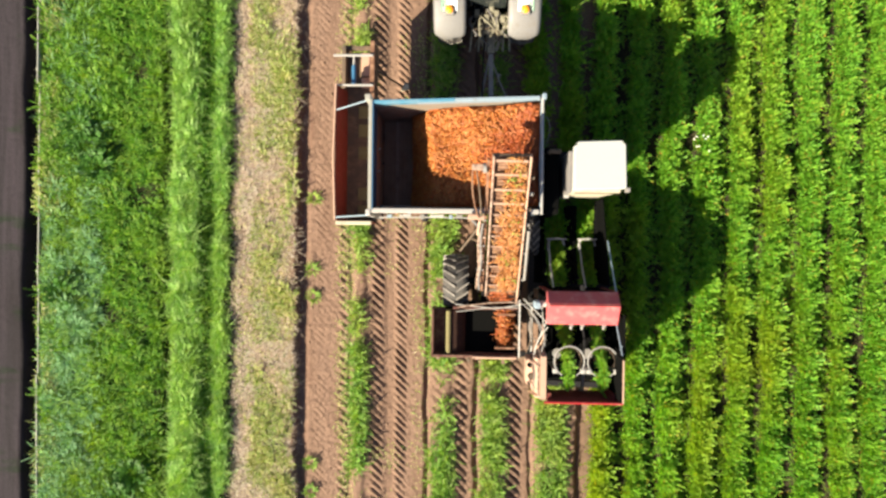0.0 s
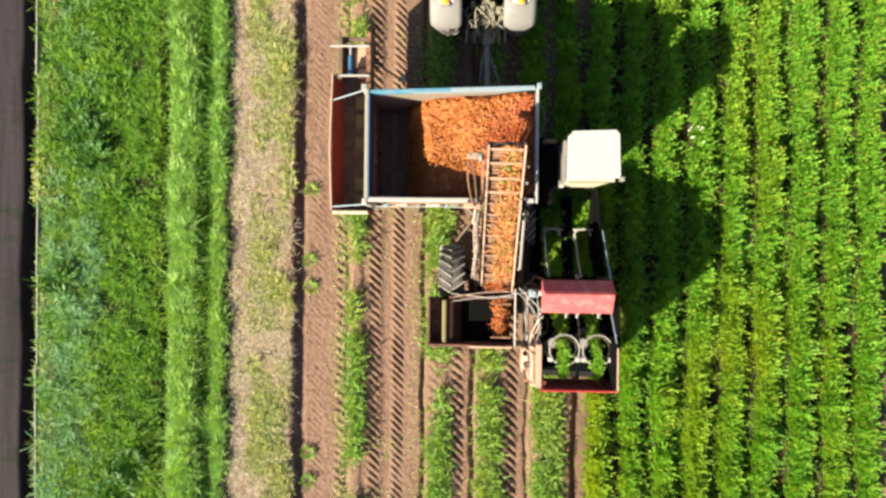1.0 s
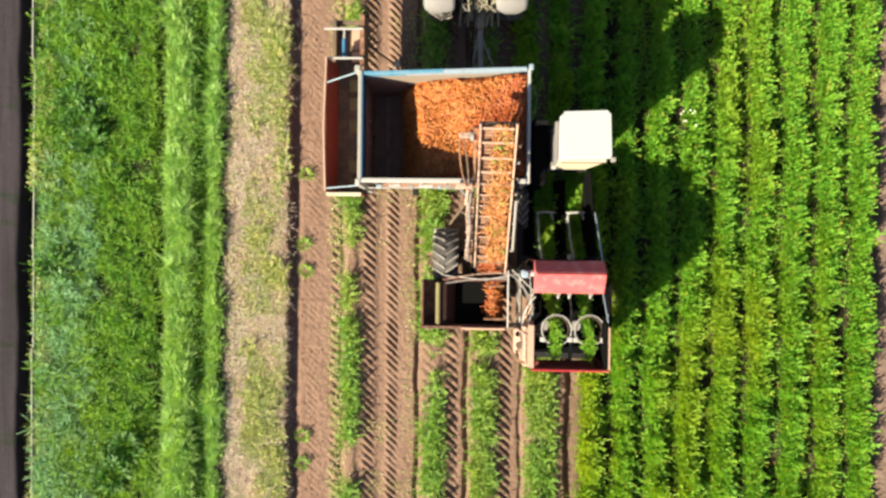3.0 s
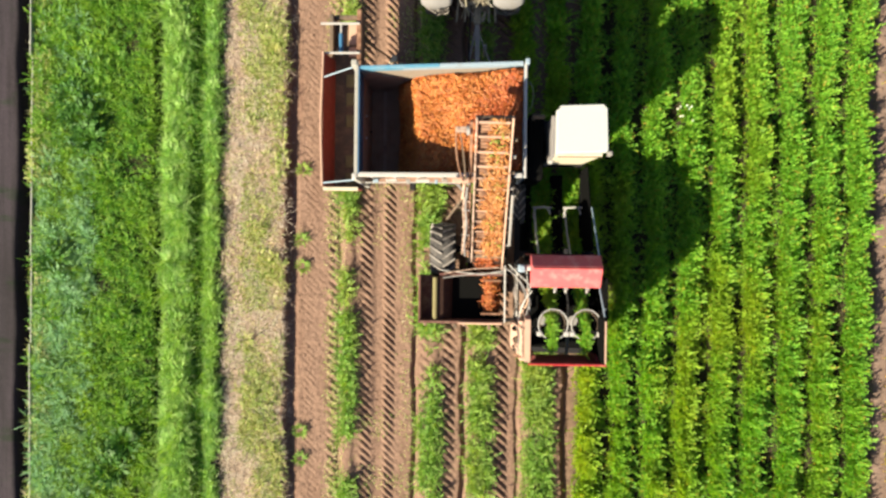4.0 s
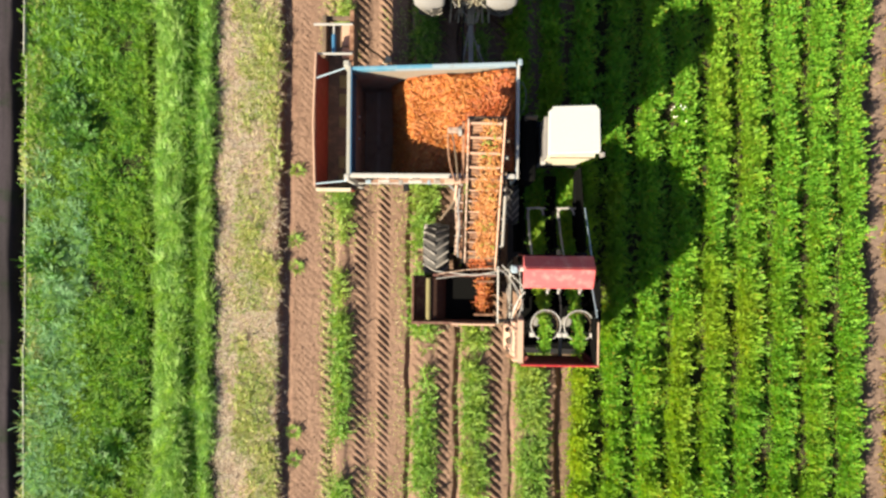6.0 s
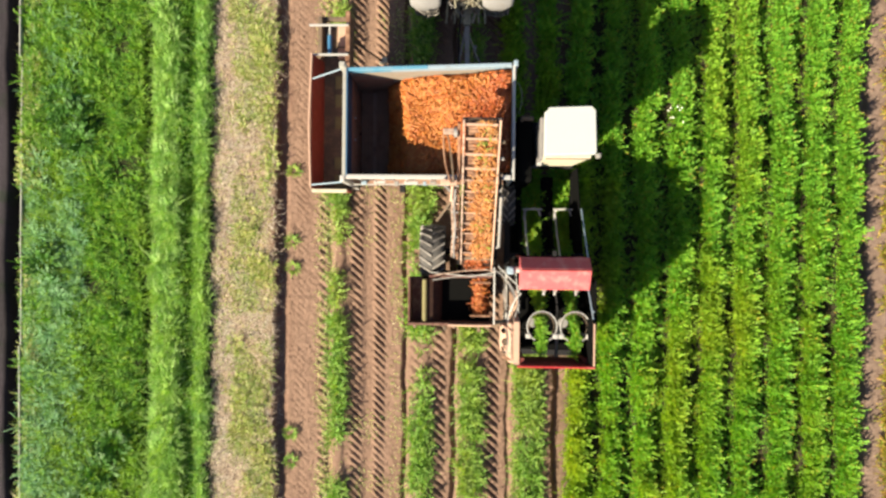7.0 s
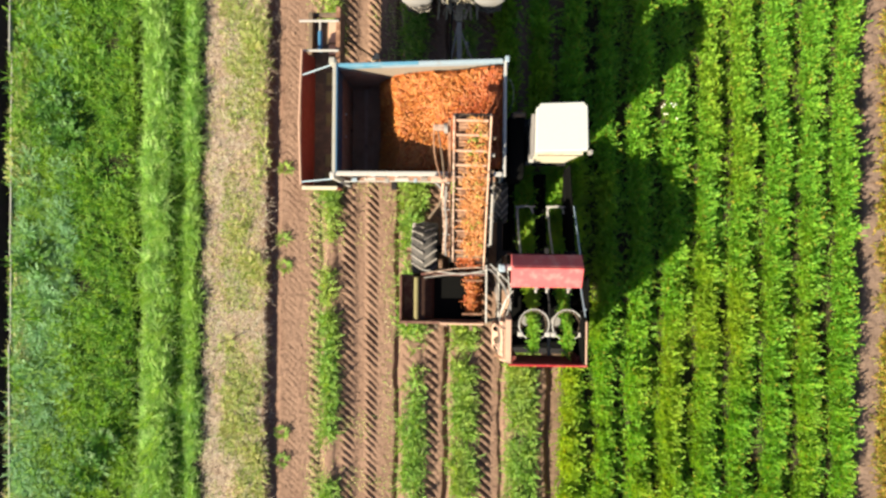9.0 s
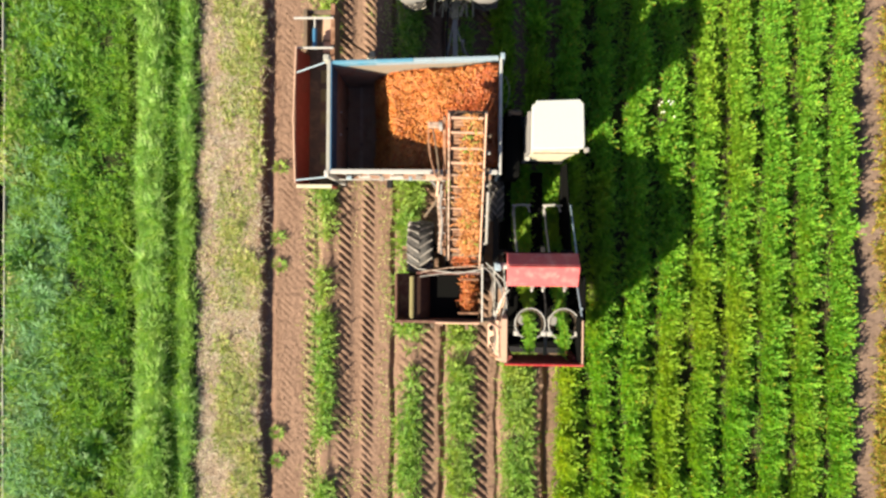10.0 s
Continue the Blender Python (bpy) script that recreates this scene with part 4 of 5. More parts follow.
        part("topper_blade", tube(((cx, -1.60, 0.62), (cx, -1.60, 0.66)), 0.11, 14), GREY, ring)
    part("centre_gear", join(box(1.90, 2.06, -1.78, -1.62, 1.66, 1.90, 0.03), tube(((1.98, -1.7, 1.9), (1.98, -1.7, 1.98)), 0.05, 10), bar((1.98, -1.74, 1.7), (1.98, -2.18, 1.6), 0.06, 0.06)), GREY, h)
    part("bay_hose", tube(curve((1.90, -1.65, 1.9), (1.98, -1.2, 2.05), (1.88, -0.85, 2.1)), 0.018, 6), BLACK, h)
    part("side_rod", tube(((2.50, -0.76, 2.22), (2.525, -1.37, 2.68)), 0.016, 8), PALE_BLUE, h, "pale blue tie rod")
    part("side_rod", tube(((2.56, -1.18, 2.36), (2.60, -1.18, 2.30), (2.60, -1.5, 1.6)), 0.022, 8), PALE_BLUE, h)
    # lifting arms reaching forward along two leaf rows
    for x in (1.42, 2.08):
        arm = part("lifter_arm", tube(((x - 0.02, 0.85, 0.62), (x, 0.3, 0.85), (x + 0.01, -0.2, 1.35)), 0.022, 8), LIGHT_GREY, h, "slim steel crop lifter rod")
        part("lifter_fork", join(tube(curve((x - 0.03, 0.62, 0.62), (x - 0.04, 0.90, 0.64), (x + 0.10, 0.86, 0.66)), 0.024, 8), tube(curve((x + 0.10, 0.86, 0.66), (x + 0.30, 0.92, 0.66), (x + 0.32, 0.72, 0.6)), 0.024, 8),
                                 bar((x - 0.06, 0.86, 0.66), (x + 0.36, 0.86, 0.66), 0.035, 0.03)), LIGHT_GREY, arm, "pale lifter fork")
        part("lifter_belt", prism(((0.55, 0.30), (0.65, 0.34), (-1.2, 1.55), (-1.25, 1.45)), "x", x - 0.14, x - 0.05, 0.01), RUBBER_SHADE, arm, "black rubber lifting belt")
        part("lifter_belt", prism(((0.55, 0.30), (0.65, 0.34), (-1.2, 1.55), (-1.25, 1.45)), "x", x + 0.40, x + 0.49, 0.01), RUBBER_SHADE, arm)
    # black boxes put where the gaps beside the lifted rows are dark with shade
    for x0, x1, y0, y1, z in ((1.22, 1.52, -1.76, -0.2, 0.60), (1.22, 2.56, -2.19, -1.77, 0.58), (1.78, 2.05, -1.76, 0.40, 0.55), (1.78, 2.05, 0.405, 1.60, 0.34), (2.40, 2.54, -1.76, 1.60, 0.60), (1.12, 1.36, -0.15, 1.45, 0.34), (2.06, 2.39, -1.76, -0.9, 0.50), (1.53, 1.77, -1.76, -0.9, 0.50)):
        part("belt_shade_box", box(x0, x1, y0, y1, z - 0.2, z, 0.03), RUBBER_SHADE, h, "black box standing in for shade beside the lifting belts")
    # added sheet, only there to shape the shadow on the crop
    part("shadow_shield", prism(((-0.08, 0.60), (-0.08, 1.90), (0.10, 1.80), (1.70, 1.15), (1.70, 0.16), (0.9, 0.16)), "x", 2.43, 2.455, 0.006), RUBBER_SHADE, h, "added thin black sheet that shapes the crop shadow")
    part("tension_rod", tube(((2.475, 0.82, 1.5), (2.475, -0.15, 2.26)), 0.016, 6), PALE_BLUE, h, "thin tension rod")
    # cross web that carries carrots to the elevator
    web = part("cross_web", box(-1.02, 0.66, -1.56, -0.62, 0.80, 0.86, 0.01), RUBBER_SHADE, h, "dark cleaning web under red edges")
    part("web_wall", box(-1.07, 0.70, -1.62, -1.565, 0.72, 1.28, 0.01), MUD_RED, web, "muddy red side sheet")
    part("web_wall", box(-1.07, -1.025, -1.56, -0.62, 0.72, 1.24, 0.01), MUD_RED, web)
    part("web_wall", box(-0.62, 0.70, -0.615, -0.56, 0.72, 1.32, 0.01), MUD_RED, web)
    part("web_lip", tube(((-0.22, -1.60, 1.30), (0.2, -1.605, 1.31), (0.68, -1.60, 1.34)), 0.024, 8), PINKISH, web)
    for x, d in ((-0.93, 0.05), (-0.30, 0.10), (-0.12, 0.05), (0.42, 0.13), (0.60, 0.07)):
        part("edge_bracket", join(box(x - 0.03, x + 0.03, -1.63 - d, -1.622, 1.10, 1.16, 0.01), tube(((x, -1.63, 1.20), (x + 0.04, -1.63 - d, 1.13)), 0.014, 6)), (PINKISH, MUD_STEEL, DUSTY_RED)[int(d * 100) % 3], web, "bent steel edge bracket")
    part("divider", prism(((-0.78, 0.87), (-0.77, 1.20), (-0.74, 1.25), (-0.69, 1.25), (-0.665, 1.22), (-0.665, 0.87)), "y", -1.54, -0.66, 0.01), OLIVE, web, "olive dusty divider hood")
    part("divider", prism(((-0.66, 0.87), (-0.66, 1.20), (-0.54, 1.15), (-0.42, 1.00), (-0.36, 0.87)), "y", -1.55, -0.65, 0.01), WEB_BROWN, web, "brown muddy divider plate")
    part("end_tray", box(-1.02, -0.79, -1.555, -0.625, 0.861, 0.90, 0.006), MUD_RED, web, "muddy red end tray")
    part("web_frame", box(0.28, 0.66, -0.73, -0.69, 1.34, 1.38, 0.01), RUST, web)
    part("web_frame", box(0.24, 0.66, -1.42, -1.38, 1.30, 1.34, 0.01), RUST, web)
    # low black sheet drawn in place of the shade under the elevator foot
    part("foot_shade", box(0.0, 0.70, -0.55, -0.02, 0.60, 0.64, 0.01), RUBBER_SHADE, web, "black sheet in place of shade below the elevator foot")
    # pipework over the web
    pipe = part("pipe_frame", tube(((-0.52, -0.56, 1.42), (0.1, -0.46, 1.50), (0.55, -0.43, 1.56), (0.74, -0.46, 1.58)), 0.012, 8), DUSTY_RED, h, "bent muddy pipes")
    part("pipe", tube(((-0.58, -0.50, 1.40), (0.25, -0.58, 1.46), (0.98, -0.44, 1.56)), 0.010, 8), LIGHT_GREY, pipe)
    part("pipe", tube(((-0.55, -0.66, 1.36), (0.2, -0.55, 1.44), (0.70, -0.55, 1.50)), 0.011, 8), GREY, pipe)
    part("upright_bar", bar((0.72, -0.38, 1.60), (0.73, -1.62, 1.42), 0.03, 0.05), LIGHT_GREY, pipe)
    part("upright_bar", bar((0.965, -0.44, 1.56), (0.975, -1.46, 1.44), 0.034, 0.06), LIGHT_GREY, pipe)
    for a, b in (((1.21, -0.74, 2.02), (1.06, -1.27, 1.62)), ((1.14, -0.48, 1.80), (1.20, -1.28, 1.86)), ((0.80, -0.36, 1.60), (1.20, -0.76, 2.0))):
        part("brace_pipe", tube((a, b), 0.013, 7), LIGHT_GREY, pipe)
    part("cross_bar", bar((0.70, -1.60, 1.42), (1.14, -1.50, 1.50), 0.06, 0.06), MUD_STEEL, pipe)
    part("pipe_leg", bar((0.73, -1.60, 1.42), (0.73, -1.62, 0.66), 0.06, 0.06), BLACK, pipe)
    part("pipe_leg", bar((0.94, -1.46, 1.42), (1.02, -1.5, 0.72), 0.06, 0.06), BLACK, pipe)
    part("pipe_leg", bar((-0.5, -0.56, 1.40), (-0.5, -0.56, 0.70), 0.05, 0.05), BLACK, pipe)
    for i, (a, b, c) in enumerate((((0.74, -0.44, 1.60), (1.06, -0.62, 1.9), (1.20, -1.12, 2.0)), ((0.66, -0.42, 1.58), (0.98, -0.50, 1.8), (1.12, -1.0, 1.9)), ((1.22, -0.86, 2.1), (0.92, -1.2, 2.0), (1.0, -1.62, 1.9)),
                                       ((1.18, -1.0, 2.1), (1.12, -1.35, 2.1), (1.06, -1.52, 1.9)), ((1.12, -0.82, 2.0), (1.2, -1.1, 2.2), (1.02, -1.35, 1.7)))):
        part("hydraulic_hose", tube(curve(a, b, c), 0.013, 7), (GREY, HOSE, LIGHT_GREY, HOSE, PINKISH)[i], h)
    for i in range(5):
        a, b = (0.80 + 0.07 * i, -0.40 - 0.05 * i, 1.62), (0.86 + 0.05 * i, -1.45 + 0.06 * i, 1.50)
        part("hydraulic_hose", tube(curve(a, (1.08 - 0.09 * i, -0.9, 1.78), b), 0.009, 6), (MUD_STEEL, HOSE, GREY)[i % 3], h)
    for a, b in (((-0.08, 1.12, 1.10), (-0.50, 0.58, 0.86)), ((-0.08, 1.04, 1.10), (-0.12, 0.42, 0.80)), ((-0.30, 0.86, 0.98), (-0.10, 0.78, 0.96))):
        part("stay_bar", bar(a, b, 0.045, 0.045), MUD_STEEL, h, "dusty brown stay bar")
    part("stay_post", bar((-0.08, 1.1, 1.10), (0.02, 0.05, 0.62), 0.06, 0.06), MUD_STEEL, h)
    # cab
    cab = part("cab", box(1.60, 2.40, 1.77, 2.52, 0.92, 2.72, 0.05), ROOF_WHITE, h, "white operator's cab")
    rp = ((1.55, 1.735), (1.57, 1.72), (2.47, 1.745), (2.49, 1.78), (2.465, 2.54), (2.41, 2.55), (2.40, 2.61), (1.62, 2.585), (1.615, 2.52), (1.555, 2.51))
    part("cab_roof", prism(rp, "z", 2.73, 2.92, 0.012), ROOF_WHITE, cab, "white cab roof with clipped corners")
    part("rear_panel", prism(((1.60, 1.52), (1.56, 2.715), (2.43, 2.715), (2.26, 1.52)), "y", 1.69, 1.765, 0.012), CREAM, cab, "cream rear panel of the cab")
    part("roof_seam", box(1.60, 2.42, 1.670, 1.688, 2.66, 2.70, 0.004), MUD_STEEL, cab)
    part("side_screen", box(1.50, 1.595, 1.70, 2.46, 1.05, 2.62, 0.02), HOSE, cab, "dull grey side screen")
    part("corner_bracket", box(1.505, 1.598, 1.64, 1.698, 1.75, 2.10, 0.012), LIGHT_GREY, cab)
    part("window", box(1.66, 2.30, 2.523, 2.535, 1.55, 2.6, 0.004), GLASS, cab)
    part("window", box(2.383, 2.395, 1.84, 2.40, 1.55, 2.6, 0.004), GLASS, cab)
    part("mirror_arm", join(tube(((2.44, 1.78, 2.70), (2.58, 1.74, 2.70)), 0.014, 6), box(2.53, 2.60, 1.70, 1.78, 2.56, 2.74, 0.015)), GREY, cab, "small mirror")
    part("cab_platform", box(1.1, 2.4, 1.72, 2.7, 0.80, 0.90, 0.015), BLACK, h)
    # both blocks are added bulk, put in to darken this side and cast shadow
    part("shadow_block", box(1.12, 1.42, 1.30, 2.62, 0.91, 2.10, 0.10), RUBBER_SHADE, h, "added black block beside the cab that widens the shadow")
    part("filler_block", box(0.90, 1.14, 1.30, 1.70, 0.80, 1.16, 0.09), BLACK, h, "added rounded black block")
    part("filler_cap", tube(((1.02, 1.5, 1.15), (1.02, 1.5, 1.21)), 0.05, 10), BLACK, h)
    part("exhaust", tube(((1.2, 2.5, 2.15), (1.2, 2.5, 2.32), (1.40, 2.48, 2.36)), 0.045, 10), MUD_STEEL, h)
    for x in (1.1, 2.3):
        part("cab_leg", box(x - 0.05, x + 0.05, 2.42, 2.56, 0.06, 0.80, 0.01), BLACK, h)
        part("skid", box(x - 0.06, x + 0.06, 2.2, 2.8, 0.0, 0.07, 0.02), BLACK, h)
    return h


harvester = build_harvester()


def build_loads():
    rng = np.random.default_rng(11)
    load = thing("elevator_carrots", EL_A, "carrots and leaf scraps riding up the elevator belt", "carrots")
    places = []
    d = (EL_B - EL_A)
    while len(places) < 1150:
        s, a = rng.uniform(-0.25, 0.265), rng.uniform(0.02, 1.01)
        dense = 0.05 if s < -0.10 + 0.05 * math.sin(a * 40) else 1.0
        if a > 0.66:
            dense *= 0.60 if s > -0.06 else 0.2
        if rng.random() > dense:
            continue
        p = on_elevator(s, a, 0.05 + rng.uniform(0, 0.05))
        places.append((p.x, p.y, p.z, 0, d.z / d.y))
    scatter_carrots(load, places, rng, 110, material=MUDDY_CARROT)
    steps = rng.uniform(0, 1, 120)
    # chute carrots wear the darker skin in place of shade
    scatter_carrots(load, [(rng.uniform(0.13, 0.58), -0.20 - 0.40 * k, 1.50 - 0.50 * k, 0, 1.2) for k in steps], rng, 20, material=SHADED_CARROT)
    n = 34
    at = [on_elevator(rng.normal(0.08, 0.09), rng.choice([0.93, 0.90, 0.80, 0.55, 0.3, 0.15]) + rng.normal(0, 0.03), 0.10) for _ in range(n)]
    V, F = fronds(np.array([p[:] for p in at]), rng.uniform(0, math.tau, n), rng.uniform(0.9, 1.3, n), rng.uniform(0.07, 0.16, n), rng.uniform(0.014, 0.028, n), 4, rng)
    tagged(raw("leaf_scrap", V, F, TOPS, load), "torn green leaf scraps among the carrots", kind="stuff")
    load = thing("web_carrots", (0.45, -1.05, 0.9), "small pile of soiled carrots on the cross web", "carrots")
    places = []
    for i in range(340):
        x, y = rng.normal(0.46, 0.085), rng.uniform(-1.40, -0.66)
        places.append((min(0.64, max(0.12, x)), y, 0.92 + 0.20 * math.exp(-((x - 0.46) / 0.16) ** 2) * rng.uniform(0.5, 1), 0, 0))
    scatter_carrots(load, places[::2], rng, 40)
    scatter_carrots(load, places[1::2], rng, 30, material=SHADED_CARROT)


build_loads()

# ---------------------------------------------------------------- tractor
def fender_shell(s, x0=0.42, x1=1.08, r=0.98, thick=0.035, n=26):
    """A curved mudguard over a rear wheel, its rear and front corners rounded in plan."""
    bm, rows = bmesh.new(), []
    for i in range(n + 1):
        a = math.radians(14 + 137 * i / n)
        end = min(i, n - i) / n * 137 / 57.3 * r
        cut = 0.14 - math.sqrt(max(0.0, 0.14 ** 2 - max(0.0, 0.14 - end) ** 2))
        row = []
        for q, dr in ((x0 + cut, -0.10), (x0 + cut, 0.0), (x0 + 0.08 + cut, 0.03), (x1 - 0.10 - cut, 0.03), (x1 - 0.03 - cut, 0.0), (x1 - cut, -0.07), (x1 - cut - thick, -0.10), (x1 - 0.06 - cut, -thick), (x0 + cut + thick, -thick), (x0 + cut + thick, -0.10)):
            row.append(bm.verts.new((s * q, 5.98 + (r + 0.06 + dr) * math.cos(a), 0.84 + (r + dr) * math.sin(a))))
        rows.append(row)
    for p, q in zip(rows, rows[1:]):
        for k in range(len(p)):
            bm.faces.new((p[k], p[(k + 1) % len(p)], q[(k + 1) % len(p)], q[k]))
    bm.faces.new(rows[0][::-1])
    bm.faces.new(rows[-1])
    return bm


def fender_strip(x0, x1, a0, a1, r=0.98):
    """A thin painted sheet on the crown of a mudguard."""
    out, back = [], []
    for i in range(9):
        a = math.radians(a0 + (a1 - a0) * i / 8)
        out.append((5.98 + (r + 0.094) * math.cos(a), 0.84 + (r + 0.036) * math.sin(a)))
        back.append((5.98 + (r + 0.10) * math.cos(a), 0.84 + (r + 0.046) * math.sin(a)))
    lo, hi = sorted((x0, x1))
    return prism(out + back[::-1], "x", lo, hi, 0)


def lens_dome(x, y, z, r):
    """A low round lamp lens."""
    bm = bmesh.new()
    bmesh.ops.create_uvsphere(bm, u_segments=16, v_segments=8, radius=r)
    bmesh.ops.scale(bm, vec=(1, 1, 0.6), verts=bm.verts)
    bmesh.ops.translate(bm, vec=(x, y, z), verts=bm.verts)
    return bm


def build_tractor():
    t = thing("tractor", (0, 7.3, 0), "pale grey farm tractor with mint stripes towing the trailer", "tractor")
    for s in (-1, 1):
        wheel(t, s * 0.76, 5.98, 0.84, 0.50, 22, FENDER, "large black rear tractor tyre")
        wheel(t, s * 0.74, 8.55, 0.58, 0.36, 18, FENDER, "black front tractor tyre")
        f = part("fender", fender_shell(s), FENDER, t, "pale grey rear fender with a dusty edge", True)
        for w, m, d, lab in ((0.15, WHITE, 0.0, ""), (0.055, MINT, 0.11, "mint green stripe")):
            part("fender_stripe", fender_strip(s * (0.75 + d) - w, s * (0.75 + d) + w, 84, 118), m, f, lab)
        lamp = part("tail_lamp", lens_dome(s * 0.75, 5.50, 1.79, 0.085), LAMP, f, "round orange tail lamp", True)
        part("lamp_base", box(s * 0.75 - 0.095, s * 0.75 + 0.095, 5.40, 5.60, 1.66, 1.795, 0.03), GREY, lamp)
    part("rear_axle", tube(((-0.6, 5.98, 0.84), (0.6, 5.98, 0.84)), 0.14, 14), BLACK, t)
    part("front_axle", tube(((-0.6, 8.55, 0.58), (0.6, 8.55, 0.58)), 0.09, 12), BLACK, t)
    part("gearbox", box(-0.30, 0.30, 5.35, 9.0, 0.55, 1.15, 0.06), BLACK, t)
    part("bonnet", prism(((-0.36, 1.1), (-0.36, 1.55), (-0.26, 1.68), (0.26, 1.68), (0.36, 1.55), (0.36, 1.1)), "y", 7.15, 9.25, 0.03), FENDER, t, "pale grey bonnet")
    cab = part("cab", prism(((5.75, 1.16), (5.65, 2.6), (7.05, 2.6), (7.15, 1.9), (7.14, 1.16)), "x", -0.42, 0.42, 0.04), GLASS, t, "glazed tractor cab")
    part("cab_roof", box(-0.52, 0.52, 5.62, 7.15, 2.605, 2.76, 0.06), WHITE, cab)
    part("exhaust", tube(((0.42, 7.3, 1.5), (0.42, 7.3, 2.6)), 0.05, 10), BLACK, t)
    # three-point linkage and hitch, grey with dust and straw
    hitch = part("hitch", join(box(-0.16, 0.40, 5.28, 5.42, 0.72, 1.0, 0.03), bar((-0.1, 5.38, 0.9), (0.0, 4.98, 0.78), 0.07, 0.06), bar((0.36, 5.38, 0.9), (0.22, 4.98, 0.78), 0.07, 0.06),
                              box(0.03, 0.19, 4.92, 5.3, 0.76, 0.86, 0.02)), STRAW_STEEL, t, "pale dusty towing hitch and linkage")
    for x, e in ((-0.28, -0.34), (-0.12, -0.16), (0.34, 0.36), (0.46, 0.50)):
        part("lift_arm", bar((x, 5.45, 1.15), (e, 4.96, 0.82), 0.035, 0.05), STRAW_STEEL, hitch)
    for x, y in ((-0.2, 5.62), (0.0, 5.52), (0.2, 5.6), (0.33, 5.5), (0.1, 5.68)):
        part("link_bracket", box(x - 0.05, x + 0.05, y - 0.07, y + 0.07, 1.14, 1.28, 0.02), STRAW_STEEL, hitch)
    rng = random.Random(4)
    for i in range(9):
        x, y = -0.28 + i * 0.095, 5.62 + rng.uniform(-0.12, 0.1)
        part("hose", tube(curve((x, y, 1.25), (x + rng.uniform(-0.3, 0.3), 5.35, 1.45), (0.12 + rng.uniform(-0.3, 0.3), 5.02 + rng.uniform(0, 0.25), 0.92)), rng.uniform(0.012, 0.022), 6), STRAW_STEEL if i % 3 else HOSE, hitch)
    for i in range(64):
        a = Vector((rng.uniform(-0.30, 0.50), rng.uniform(5.12, 5.72), rng.uniform(0.95, 1.25)))
        b = a + Vector((rng.uniform(-0.16, 0.16), rng.uniform(-0.2, 0.2), rng.uniform(-0.08, 0.08)))
        part("link_rod", bar(a, b, rng.uniform(0.008, 0.018), 0.014), (STRAW_STEEL, MUD_STEEL, STRAW_STEEL, GREY)[i % 4], hitch)
    t.location.y -= 0.13


build_tractor()
# ---------------------------------------------------------------- plants
def blades(base, yaw, lean, length, width, bend=0.8):
    """Grass: a bent blade of a quad, folded, and a pointed end."""
    n = len(base)
    d = np.stack([np.cos(yaw), np.sin(yaw)], -1)
    side = np.stack([-d[:, 1], d[:, 0]], -1)

    def rib(s):
        a = lean * (0.5 + bend * s)
        out = np.empty((n, 3))
        out[:, :2] = base[:, :2] + d * (length * s * np.sin(a))[:, None]
        out[:, 2] = base[:, 2] + length * s * np.cos(a)
        return out

    def off(p, w):
        q = p.copy()
        q[:, :2] += side * w[:, None]
        return q
    V = np.stack([off(rib(0), -width / 2), off(rib(0), width / 2), off(rib(0.55), width * 0.45), off(rib(0.55), -width * 0.45), rib(1.0)], 1).reshape(-1, 3)
    i = (np.arange(n) * 5)[:, None]
    F = np.concatenate([i + np.array([[0, 1, 2]]), i + np.array([[0, 2, 3]]), i + np.array([[3, 2, 4]])])
    return V, F


def ground_at(xy):
    return ground_height(xy[:, 0], xy[:, 1])


def drift(x, y, f, seed):
    """A soft field between 0 and 1 for patchy growth."""
    return 0.65 * lattice(x, y, 1.6 / f, seed) + 0.35 * lattice(x, y, 0.7 / f, seed + 5)


NEAR, REACH = 6.7, 22.0


def lines_y(rng, n):
    """Places along the stretch of field around the machines."""
    return rng.uniform(-NEAR, NEAR, n)


def beyond_y(rng, n):
    """Places along the field on both sides of that stretch."""
    return rng.uniform(NEAR, REACH, n) * np.where(rng.random(n) < 0.5, -1, 1)


